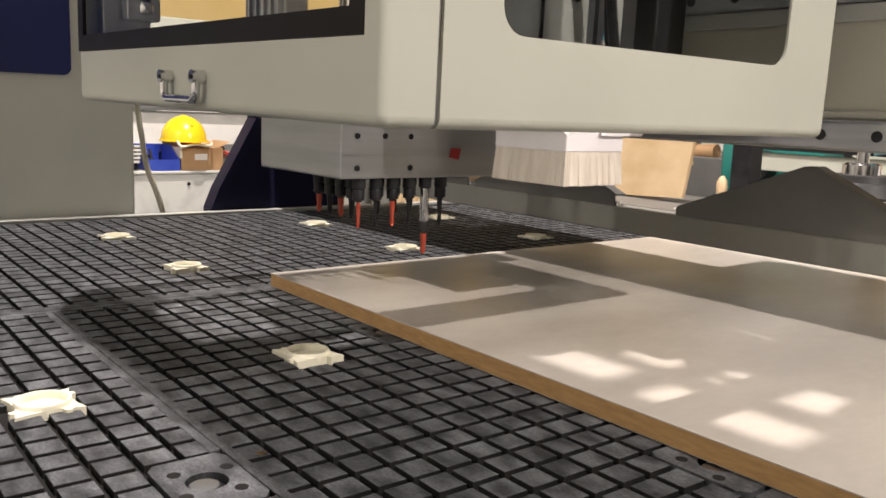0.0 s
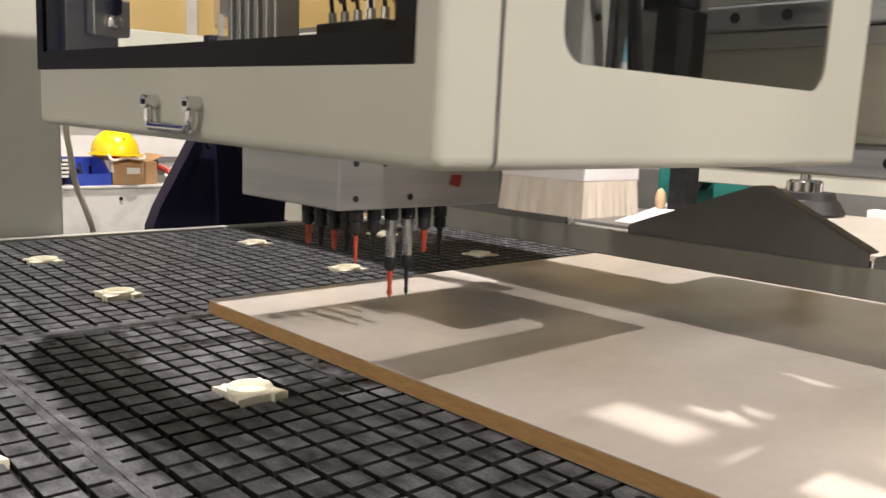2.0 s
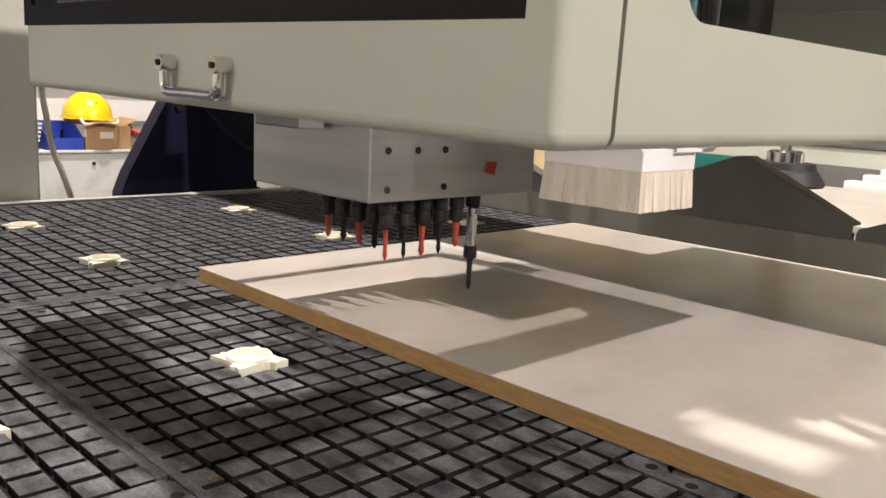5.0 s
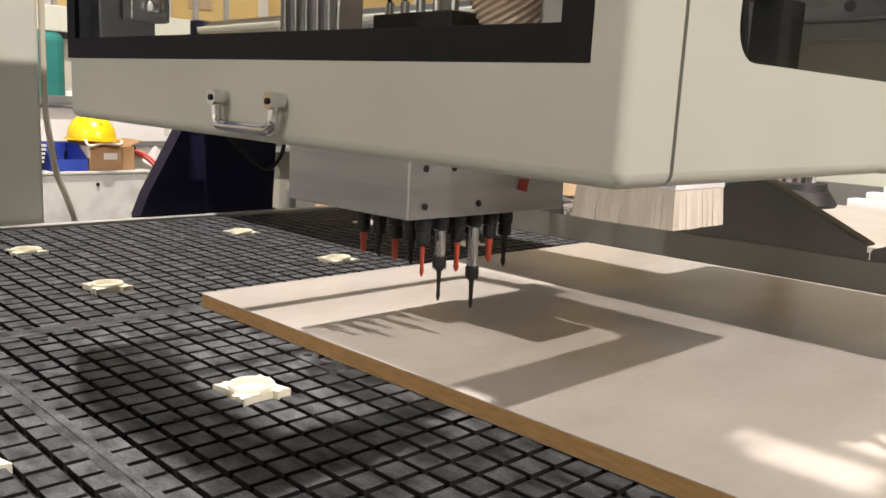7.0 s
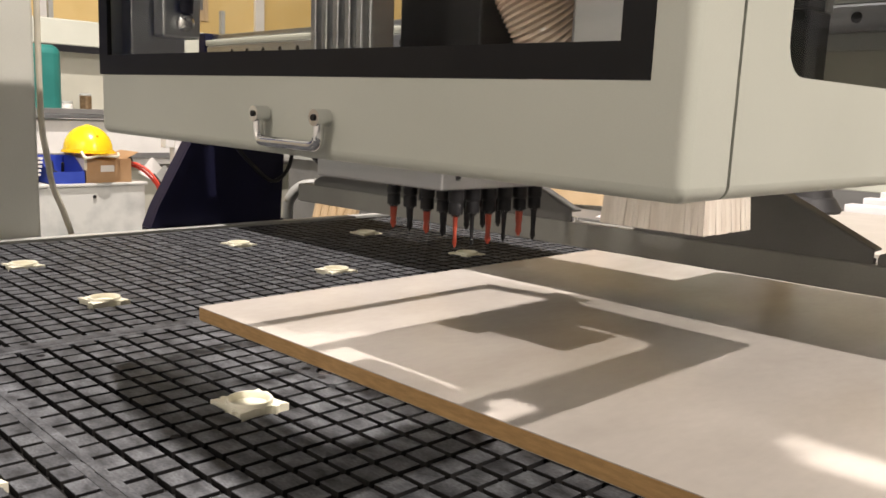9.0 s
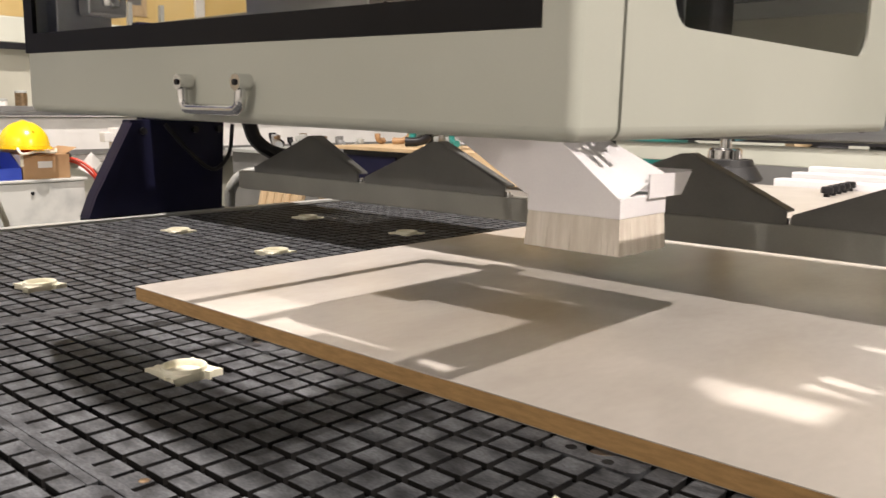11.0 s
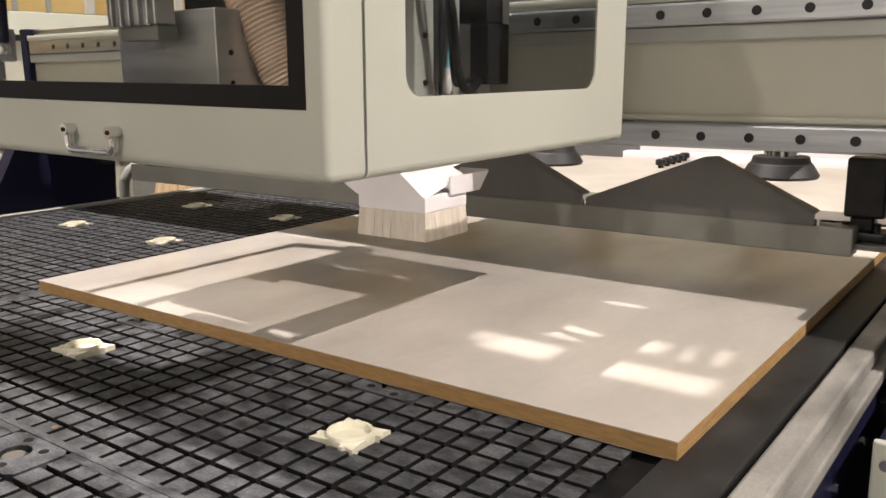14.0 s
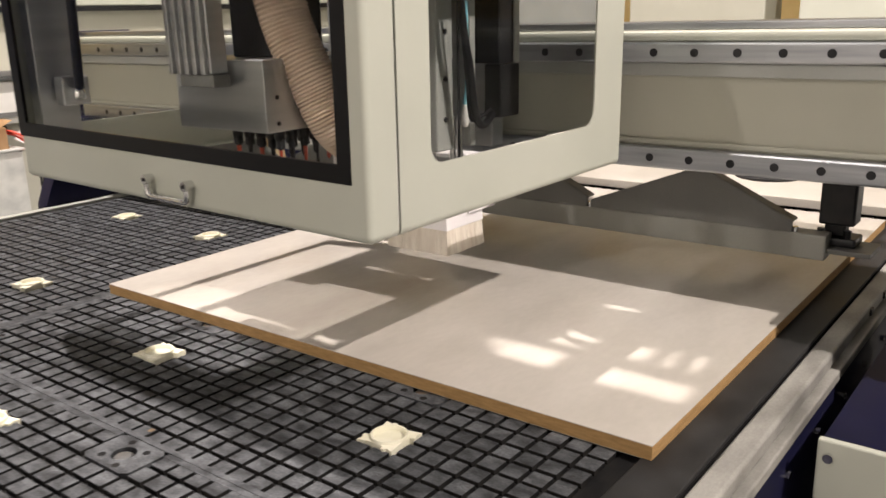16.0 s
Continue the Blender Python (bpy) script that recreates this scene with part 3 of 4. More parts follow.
# unseen raised housing added on top, open inside; holes in its lid shape the light patches
def pierced_plate(bm, outer, holes, z0, z1):
    """A flat plate of x0, x1, y0, y1 with rectangular openings."""
    xs = sorted({outer[0], outer[1], *(v for h in holes for v in h[:2])})
    ys = sorted({outer[2], outer[3], *(v for h in holes for v in h[2:])})
    for ya, yb in zip(ys, ys[1:]):
        run = None
        for xa, xb in zip(xs, xs[1:]):
            cx, cy = (xa + xb) / 2, (ya + yb) / 2
            if any(h[0] < cx < h[1] and h[2] < cy < h[3] for h in holes):
                run = run and cuboid(bm, run[0], run[1], ya, yb, z0, z1) and None
            else:
                run = (run[0] if run else xa, xb)
        if run:
            cuboid(bm, run[0], run[1], ya, yb, z0, z1)
    return bm


# unseen covers, added to block the lamps except through their openings
part("top_cover", holed_plate(bmesh.new(), (0.375, 0.918, -0.03, 0.54), (0.41, 0.90, 0.10, 0.42), 0.02, lambda u, v: (u, v, TOP_Z - 0.006), (0, 0, 0.004)), PAINT, head, "unseen pale top cover with an opening that shapes the light")
part("top_cover_front", box(0.375, 0.918, -0.173, -0.031, TOP_Z - 0.006, TOP_Z - 0.002), PAINT, head)
part("top_cover_side", pierced_plate(bmesh.new(), (0.081, 0.3745, -0.173, 0.54), [(0.10, 0.281, -0.084, 0.075), (0.327, 0.371, 0.03, 0.085)], TOP_Z - 0.006, TOP_Z - 0.002), PAINT, head)
MASK_X0, MASK_X1 = 0.375, 0.90
for x0, x1, y0, y1 in ((MASK_X0, MASK_X1, -0.010, -0.006), (MASK_X0, MASK_X1, 0.496, 0.50), (MASK_X0, MASK_X0 + 0.004, -0.0055, 0.4955), (MASK_X1 - 0.004, MASK_X1, -0.0055, 0.4955)):
    part("housing_wall", box(x0, x1, y0, y1, TOP_Z - 0.0015, 1.20), PAINT, head)
# slots placed so that lamp light lands as bright patches on the board
LID_HOLES = [(0.400, 0.482, 0.162, 0.208), (0.520, 0.646, 0.158, 0.202), (0.440, 0.492, 0.236, 0.280), (0.526, 0.566, 0.240, 0.280), (0.590, 0.628, 0.240, 0.290),
             (0.438, 0.486, 0.362, 0.408), (0.380, 0.396, 0.180, 0.210)]
part("housing_lid", pierced_plate(bmesh.new(), (MASK_X0, MASK_X1, -0.01, 0.50), LID_HOLES, 1.2005, 1.2045), PAINT, head, "unseen pale lid with slots that shape the light patches")
# cable added where it splits a patch of lamp light
part("cable_bundle", tube(bmesh.new(), [(0.815, 0.245, 0.765), (0.823, 0.268, 0.738), (0.822, 0.33, 0.728), (0.80, 0.45, 0.70)], 0.011, 10), BLACK_METAL, head, "black cable bundle set to split a light patch")

# wire pull handle
HX0, HX1, HY = 0.477, 0.574, -0.1880
hd = part("pull_handle", tube(bmesh.new(), [(HX0, HY, 0.317), (HX0, HY, 0.306), (HX0 + 0.001, HY, 0.298), (HX0 + 0.005, HY, 0.2935), (HX0 + 0.012, HY, 0.292), (0.5255, HY, 0.292),
                                             (HX1 - 0.012, HY, 0.292), (HX1 - 0.005, HY, 0.2935), (HX1 - 0.001, HY, 0.298), (HX1, HY, 0.306), (HX1, HY, 0.317)], 0.0050, 14, 4), CHROME, head, "bright bent-wire pull handle")
for x in (HX0, HX1):
    part("handle_boss", rod(bmesh.new(), (x, -0.1935, 0.317), (x, -0.1785, 0.317), 0.0076, n=20), CHROME, hd)
    part("handle_screw", rod(bmesh.new(), (x, -0.1950, 0.317), (x, -0.1937, 0.317), 0.0028, n=12), BLACK_METAL, hd)

# inside the head: carriage plate, motor columns, black servo, hose, struts
part("carriage_plate", box(0.19, 0.64, 0.500, 0.540, 0.285, 0.76, 0.003), ALUMINIUM, head, "milled aluminium carriage plate")
bm = bmesh.new()
for k in range(5):
    rod(bm, (0.239 + k * 0.025, 0.235, 0.50), (0.239 + k * 0.025, 0.235, 0.77), 0.011, n=14)
part("cylinder_bank", bm, CHROME, head, "row of bright air cylinders")
bm = bmesh.new()
cuboid(bm, 0.38, 0.49, 0.36, 0.46, 0.50, 0.77, 0.004)
part("spindle_motor", bm, BLACK_METAL, head, "black spindle motor")
sv = part("servo_box", box(0.716, 0.752, 0.362, 0.424, 0.366, 0.460, 0.003), BLACK_METAL, head, "black servo box")
part("servo_cable", tube(bmesh.new(), [(0.745, 0.24, 0.72), (0.748, 0.248, 0.58), (0.75, 0.258, 0.507), (0.75, 0.268, 0.473), (0.75, 0.278, 0.419), (0.75, 0.287, 0.382), (0.748, 0.302, 0.362), (0.74, 0.33, 0.358), (0.735, 0.362, 0.372)], 0.0068, 10), BLACK_METAL, sv, "thick black cable")
part("servo_cable", tube(bmesh.new(), [(0.74, 0.255, 0.72), (0.735, 0.262, 0.56), (0.738, 0.270, 0.50), (0.738, 0.280, 0.44), (0.735, 0.290, 0.385), (0.73, 0.31, 0.366), (0.73, 0.362, 0.380)], 0.0035, 8), BLACK_METAL, sv)
part("router_spindle", box(0.585, 0.66, 0.14, 0.26, 0.345, 0.50, 0.006), ALUMINIUM, head, "dull aluminium spindle housing")
part("spindle_plate", box(0.664, 0.70, 0.243, 0.290, 0.315, 0.60, 0.003), LIGHT_STEEL, head, "pale side plate")
part("cable_rod", rod(bmesh.new(), (0.705, 0.299, 0.30), (0.705, 0.299, 0.77), 0.0028, n=10), BLACK_METAL, head)
part("back_strip", box(0.690, 0.704, 0.335, 0.352, 0.315, 0.77, 0.002), LIGHT_STEEL, head, "pale metal strip")
part("air_fitting", lathe(bmesh.new(), (0.705, 0.318, 0.352), [(0.004, 0), (0.0075, 0.006), (0.0075, 0.020), (0.0052, 0.024), (0.0052, 0.040)], 14), WHITE_PAINT, head, "white air fitting")
part("fitting_hose", tube(bmesh.new(), [(0.705, 0.318, 0.391), (0.712, 0.316, 0.44), (0.722, 0.300, 0.52), (0.73, 0.28, 0.64)], 0.0042, 8), BLUE_TUBE, head, "pale blue air hose")
part("bracket_edge", box(0.7525, 0.7560, 0.400, 0.416, 0.461, 0.77, 0.001), LIGHT_STEEL, head)
bm = bmesh.new()
for z in (0.37, 0.44, 0.52, 0.60):
    rod(bm, (0.6995, 0.266, z), (0.7035, 0.266, z), 0.0045, n=10)
part("plate_screws", bm, BLACK_METAL, head)
for y in (0.300, 0.322):
    part("guide_pin", rod(bmesh.new(), (0.69, y, 0.270), (0.69, y, 0.372), 0.006, n=12), CHROME, head)
part("servo_bracket", box(0.688, 0.752, 0.358, 0.412, 0.461, 0.62, 0.003), BLACK_METAL, head)
st = part("gas_strut", rod(bmesh.new(), (0.168, -0.10, 0.432), (0.188, -0.10, 0.77), 0.0085, n=14), BLACK_METAL, head, "black gas strut on a chrome ball")
part("strut_ball", lathe(bmesh.new(), (0.166, -0.10, 0.410), [(0.004, 0), (0.010, 0.003), (0.0115, 0.010), (0.009, 0.018), (0.006, 0.022)], 16), CHROME, st)
part("strut_bracket", box(0.128, 0.158, -0.125, -0.075, 0.402, 0.452, 0.003), ALUMINIUM, head)
part("inner_column", box(0.092, 0.122, -0.15, -0.078, 0.30, 0.77, 0.002), ALUMINIUM, head, "bright inner hinge column")

# ---- dust hood with its brush skirt (slides up and down) ----
hood = thing("dust_hood", (0.62, 0.32, 0.125), "white folded dust hood with pale bristle skirt", "dust hood")
bm = bmesh.new()
cuboid(bm, 0.556, 0.697, 0.268, 0.382, 0.170, 0.196, 0.001, 1)
part("skirt_collar", bm, WHITE_BOARD, hood)
bm = bmesh.new()
low = [(0.5545, 0.2665, 0.192), (0.6985, 0.2665, 0.192), (0.6985, 0.372, 0.223), (0.5545, 0.372, 0.223)]
high = [(0.42, 0.2665, 0.268), (0.60, 0.2665, 0.268), (0.60, 0.372, 0.268), (0.42, 0.372, 0.268)]
top = [(0.42, 0.2665, 0.36), (0.58, 0.2665, 0.36), (0.58, 0.372, 0.36), (0.42, 0.372, 0.36)]
rings = [[bm.verts.new(p) for p in ring] for ring in (low, high, top)]
for p, q in zip(rings, rings[1:]):
    for k in range(4):
        bm.faces.new((p[k], p[(k + 1) % 4], q[(k + 1) % 4], q[k]))
bm.faces.new(rings[0][::-1])
bm.faces.new(rings[-1])
part("duct", bm, WHITE_BOARD, hood, "white sloping duct")
bm = bmesh.new()
prism(bm, [(0.699, 0.330, 0.192), (0.699, 0.415, 0.192), (0.699, 0.443, 0.222), (0.699, 0.330, 0.2225)], (0.0025, 0, 0))
prism(bm, [(0.640, 0.384, 0.192), (0.699, 0.384, 0.192), (0.699, 0.444, 0.222), (0.640, 0.444, 0.222)], (0, 0.002, 0.002))
part("side_flap", bm, WHITE_BOARD, hood, "white folded flap")
# bristle tufts, packed side by side along the skirt
random.seed(4)
bm = bmesh.new()
def tuft(x, y, w, ox, oy):
    b = 0.1240 + random.uniform(0, 0.0010)
    q = [(-w, -w), (w, -w), (w, w), (-w, w)]
    lo = [bm.verts.new((x + ox + u * 1.25, y + oy + v * 1.25, b)) for u, v in q]
    hi = [bm.verts.new((x + u, y + v, 0.171)) for u, v in q]
    bm.faces.new(lo[::-1])
    for k in range(4):
        bm.faces.new((lo[k], lo[(k + 1) % 4], hi[(k + 1) % 4], hi[k]))
for row in range(2):
    d = 0.004 + row * 0.006
    n = 62
    for k in range(n):
        u = k / (n - 1)
        for side in (0, 1):
            y = (0.268 + d, 0.382 - d)[side]
            tuft(0.556 + d + u * (0.141 - 2 * d), y, 0.0027, random.gauss((u - 0.5) * 0.004, 0.0006), random.gauss((-0.003, 0.003)[side], 0.0007))
    n = 48
    for k in range(n):
        u = k / (n - 1)
        for side in (0, 1):
            x = (0.556 + d, 0.697 - d)[side]
            tuft(x, 0.268 + d + u * (0.114 - 2 * d), 0.0027, random.gauss((-0.003, 0.003)[side], 0.0007), random.gauss((u - 0.5) * 0.004, 0.0006))
tagged(part("bristles", bm, BRISTLE, hood, "pale stiff bristle skirt"), kind="stuff")
part("inner_hose", tube(bmesh.new(), [(0.40, 0.13, 0.76), (0.43, 0.13, 0.66), (0.455, 0.14, 0.54), (0.495, 0.155, 0.44), (0.522, 0.18, 0.365), (0.53, 0.24, 0.32)], 0.045, 20, 30, 0.035), HOSE, hood, "tan ribbed suction hose")

# ---- drill unit (slides up and down) ----
drill = thing("drill_unit", (0.358, 0.2, 0.361), "milled aluminium multi-spindle drill block with red and black bits", "drill unit")
BZ = 0.361
bm = bmesh.new()
cuboid(bm, 0.288, 0.398, 0.012, 0.048, 0.462, 0.77, 0.003)
for k in range(5):
    cuboid(bm, 0.290 + k * 0.0225, 0.302 + k * 0.0225, 0.003, 0.013, 0.462, 0.77, 0.002)
part("slide_column", bm, ALUMINIUM, drill, "ribbed aluminium slide column")
part("column_foot", box(0.308, 0.402, 0.012, 0.048, 0.440, 0.4615, 0.002), GREY_STEEL, drill)
part("block", box(0.235, 0.480, 0.055, 0.342, BZ, BZ + 0.124, 0.0022, 2), ALUMINIUM, drill, "milled aluminium gearbox block")
for y, z in ((0.081, 0.015), (0.172, 0.015), (0.081, 0.060), (0.127, 0.060), (0.172, 0.060)):
    part("screw", rod(bmesh.new(), (0.4795, y, BZ + z), (0.4812, y, BZ + z), 0.0042, n=14), BLACK_METAL, drill)
part("sticker", prism(bmesh.new(), [(0.4806, 0.243, BZ + 0.030), (0.4806, 0.262, BZ + 0.026), (0.4806, 0.266, BZ + 0.043), (0.4806, 0.247, BZ + 0.044)], (0.0006, 0, 0)), STICKER, drill, "small red warning sticker")
part("scribe_line", box(0.4802, 0.4806, 0.057, 0.24, BZ + 0.0325, BZ + 0.0335), RAIL_STEEL, drill)
part("gear_cover", box(0.30, 0.440, 0.115, 0.240, BZ - 0.004, BZ - 0.0002, 0.001), BLACK_METAL, drill)
mf = part("valve_manifold", box(0.325, 0.470, 0.120, 0.210, BZ + 0.1245, BZ + 0.245, 0.003), BLACK_METAL, drill, "black valve manifold with air lines")
for k in range(5):
    x = 0.33 + k * 0.030
    part("fitting", rod(bmesh.new(), (x, 0.145, BZ + 0.2445), (x, 0.145, BZ + 0.262), 0.006, n=12), CHROME, mf)
    part("air_line", tube(bmesh.new(), [(x, 0.145, BZ + 0.261), (x - 0.004, 0.145, BZ + 0.280), (x - 0.02, 0.155, BZ + 0.302), (x - 0.045, 0.175, BZ + 0.306), (x - 0.065, 0.205, BZ + 0.289)], 0.0032, 8, 6), BLACK_METAL, mf)
BITS = []


def make_bit(x, y, mat, label, r, length, flare=1.0):
    """Shaft, chuck and bit; the whole slides down out of the block."""
    z = BZ
    sh = part("spindle_shaft", rod(bmesh.new(), (x, y, z + 0.085), (x, y, z - 0.022), 0.0068, n=16), CHROME, drill, "bright spindle shaft")
    bm = lathe(bmesh.new(), (x, y, z - 0.028), [(0.0048, -0.006), (0.0060, -0.0035), (0.0088, -0.003), (0.0088, 0.010), (0.0074, 0.013)], 18)
    part("chuck", bm, BLACK_METAL, sh, "black chuck")
    bm = bmesh.new()
    lathe(bm, (x, y, z - 0.036), [(r * 0.3 * flare, -length), (r * flare, -length + 0.006), (r * 0.8, -length + 0.014), (r, -0.010), (r * 1.15, 0.004)], 14)
    part("bit", bm, mat, sh, label)
    part("spindle_collar", lathe(bmesh.new(), (x, y, z - 0.017), [(0.0080, 0), (0.0098, 0.002), (0.0098, 0.0165)], 16), BLACK_METAL, drill, "black spindle collar")
    return sh


SPEC = (("red", 0.0028, 0.036, 1.0), ("black", 0.0027, 0.036, 1.0), ("red", 0.0036, 0.036, 1.1), ("black", 0.0030, 0.036, 1.0), ("red", 0.0044, 0.030, 1.0), ("black", 0.0036, 0.038, 1.0))
for k, (c, r, ln, fl) in enumerate(SPEC):
    BITS.append(make_bit(0.465, 0.094 + k * 0.0294, RED_BIT if c == "red" else BLACK_METAL, c + " drill bit", r, ln, fl))
for x, c in ((0.344, "red"), (0.376, "black"), (0.408, "red"), (0.438, "black")):
    make_bit(x, 0.10, RED_BIT if c == "red" else BLACK_METAL, c + " drill bit", 0.0042, 0.026, 1.0)
for k in range(3):
    make_bit(0.43, 0.15 + 0.03 * k, BLACK_METAL, "black drill bit", 0.004, 0.022)

# ---- left side: control column, white cabinet and clutter ----
col = thing("control_column", (-1.24, -0.45, FLOOR_Z), "grey machine control column with a deep blue panel", "control cabinet")
part("body", box(-1.52, -0.985, -1.10, 0.104, FLOOR_Z, 1.5, 0.008, 3), PAINT_COLUMN, col)
bm = bmesh.new()
pts = [(-0.984, y, z) for y, z in round_rect(-0.95, -0.046, 0.347, 1.2, 0.02)]
part("blue_panel", prism(bm, pts, (0.003, 0, 0)), BLUE_PANEL, col, "deep blue round-cornered panel")

cab = thing("white_cabinet", (-2.7, 0.8, FLOOR_Z), "scuffed white metal cabinet holding workshop clutter", "cabinet")
part("body", box(-3.0, -2.50, 0.40, 1.07, FLOOR_Z, -0.03, 0.006), CABINET_PAINT, cab)
part("top", box(-3.01, -2.49, 0.39, 1.08, -0.0295, -0.016, 0.003), CABINET_PAINT, cab)
part("keyhole", rod(bmesh.new(), (-2.499, 0.84, -0.075), (-2.494, 0.84, -0.075), 0.008, n=12), BLACK_METAL, cab)

carton = thing("carton", (-2.62, 0.91, -0.016), "taped brown cardboard carton on the white cabinet", "box")
part("body", box(-2.74, -2.50, 0.806, 1.008, -0.0155, 0.088, 0.002), CARDBOARD, carton)
part("label", box(-2.4995, -2.4985, 0.87, 0.93, 0.032, 0.060), WHITE_PAINT, carton, "white paper label")
part("tape", box(-2.742, -2.4992, 0.80, 0.812, 0.04, 0.0895), CLEAR_HOSE, carton)
for a, b in ((0.81, 0.83), (0.99, 1.01)):
    part("flap", prism(bmesh.new(), [(-2.73, a, 0.0885), (-2.51, a, 0.0885), (-2.52, b + 0.04 * (1 if a > 0.9 else -1), 0.115), (-2.72, b + 0.04 * (1 if a > 0.9 else -1), 0.115)], (0, 0.003, 0.001)), CARDBOARD, carton)

helmet = thing("safety_helmet", (-2.61, 0.862, 0.112), "shiny yellow safety helmet lying on the carton", "helmet")
bm = bmesh.new()
bmesh.ops.create_uvsphere(bm, u_segments=32, v_segments=16, radius=1.0)
bmesh.ops.delete(bm, geom=[v for v in bm.verts if v.co.z < -0.02], context="VERTS")
for v in bm.verts:
    v.co = Vector((-2.61 + v.co.x * 0.125, 0.862 + v.co.y * 0.099, 0.122 + v.co.z * 0.108))
bmesh.ops.solidify(bm, geom=bm.faces[:], thickness=0.003)
part("shell", bm, YELLOW, helmet, smooth=True)
bm = bmesh.new()
ring = [bm.verts.new((-2.61 + 0.124 * math.cos(a), 0.862 + 0.098 * math.sin(a), 0.125)) for a in [k * math.tau / 32 for k in range(32)]]
rim = [bm.verts.new((-2.61 + (0.138 + 0.03 * max(0, math.cos(a))) * math.cos(a), 0.862 + 0.110 * math.sin(a), 0.113)) for a in [k * math.tau / 32 for k in range(32)]]
for k in range(32):
    bm.faces.new((ring[k], ring[(k + 1) % 32], rim[(k + 1) % 32], rim[k]))
bmesh.ops.solidify(bm, geom=bm.faces[:], thickness=0.003)
part("brim", bm, YELLOW, helmet, smooth=True)
part("ridge", tube(bmesh.new(), [(-2.715, 0.862, 0.185), (-2.67, 0.862, 0.2165), (-2.61, 0.862, 0.2285), (-2.55, 0.862, 0.2165), (-2.505, 0.862, 0.185)], 0.0055, 8), YELLOW, helmet)
part("chin_strap", tube(bmesh.new(), [(-2.50, 0.79, 0.118), (-2.47, 0.80, 0.095), (-2.47, 0.86, 0.105), (-2.47, 0.93, 0.10), (-2.50, 0.95, 0.112)], 0.006, 8), CLEAR_HOSE, helmet, "pale chin strap")
part("liner", box(-2.68, -2.54, 0.81, 0.92, 0.092, 0.112, 0.01), RED_PLASTIC, helmet, "dark red liner band")

bin_ = thing("blue_bin", (-2.6, 0.72, -0.016), "open blue plastic parts bin with tools", "bin")
bm = bmesh.new()
prism(bm, [(-2.50, 0.650, -0.0155), (-2.50, 0.800, -0.0155), (-2.50, 0.800, 0.035), (-2.50, 0.650, 0.035)], (0.004, 0, 0))
prism(bm, [(-2.50, 0.650, -0.0155), (-2.50, 0.650, 0.035), (-2.60, 0.650, 0.095), (-2.72, 0.650, 0.095), (-2.72, 0.650, -0.0155)], (0, 0.005, 0))
prism(bm, [(-2.50, 0.795, -0.0155), (-2.50, 0.795, 0.035), (-2.60, 0.795, 0.095), (-2.72, 0.795, 0.095), (-2.72, 0.795, -0.0155)], (0, 0.005, 0))
cuboid(bm, -2.725, -2.72, 0.650, 0.800, -0.0155, 0.095)
cuboid(bm, -2.72, -2.50, 0.650, 0.800, -0.0155, -0.010)
part("tray", bm, BLUE_PLASTIC, bin_)
bm = bmesh.new()
random.seed(9)
for k in range(9):
    a = Vector((-2.66 + random.uniform(-0.03, 0.10), 0.69 + random.uniform(0, 0.07), 0.0 + random.uniform(0, 0.03)))
    rod(bm, a, a + Vector((random.uniform(-0.05, 0.05), random.uniform(-0.04, 0.04), random.uniform(0.02, 0.06))), 0.006, n=8)
part("tools", bm, BLACK_METAL, bin_, "jumble of dark tools")

bag = thing("black_tool_bag", (-2.62, 0.58, -0.016), "crumpled black bag with white print on the cabinet", "bag")
bm = bmesh.new()
bmesh.ops.create_icosphere(bm, subdivisions=3, radius=1.0)
for v in bm.verts:
    n_ = noise.noise(v.co * 2.2) * 0.25
    v.co = Vector((-2.62 + v.co.x * 0.10 * (1 + n_), 0.575 + v.co.y * 0.075 * (1 + n_), max(-0.0155, 0.035 + v.co.z * 0.085 * (1 + n_))))
part("sack", bm, BLACK_METAL, bag)
bm = bmesh.new()
for k in range(5):
    cuboid(bm, -2.515, -2.512, 0.585 + 0.004 * k, 0.625 + 0.003 * k, 0.02 + k * 0.017, 0.030 + k * 0.017)
part("print_bar", bm, WHITE_PAINT, bag, "white printed stripes")

cabl = thing("red_cables", (-2.6, 1.06, -0.016), "loop of red cables spilling off the cabinet", "cable")
for dx, dz in ((0, 0), (0.02, 0.012)):
    part("cable", tube(bmesh.new(), [(-2.58 + dx, 1.01, 0.06 + dz), (-2.52 + dx, 1.05, 0.045 + dz), (-2.48 + dx, 1.09, 0.0 + dz), (-2.47 + dx, 1.12, -0.06), (-2.48 + dx, 1.11, -0.16)], 0.006, 10), RED_PLASTIC, cabl)
part("plug", rod(bmesh.new(), (-2.59, 1.0, 0.055), (-2.55, 1.025, 0.085), 0.016, n=12), BLACK_METAL, cabl)
cabl2 = thing("black_cables", (-2.5, 1.14, -0.2), "tangle of black cables beside the cabinet", "cable")
for k in range(4):
    part("cable", tube(bmesh.new(), [(-2.48, 1.10 + 0.012 * k, 0.02 - 0.03 * k), (-2.45, 1.13 + 0.01 * k, -0.05), (-2.46, 1.12 + 0.02 * k, -0.14), (-2.50, 1.14, -0.26)], 0.006, 8), BLACK_METAL, cabl2)
sheet = thing("paper_sheets", (-2.55, 1.17, 0.0), "crumpled white paper sheets behind the cables", "paper")
part("sheet", prism(bmesh.new(), [(-2.55, 1.06, 0.02), (-2.62, 1.16, 0.085), (-2.62, 1.21, 0.03), (-2.55, 1.13, -0.02)], (0.004, 0, 0.003)), WHITE_PAINT, sheet)
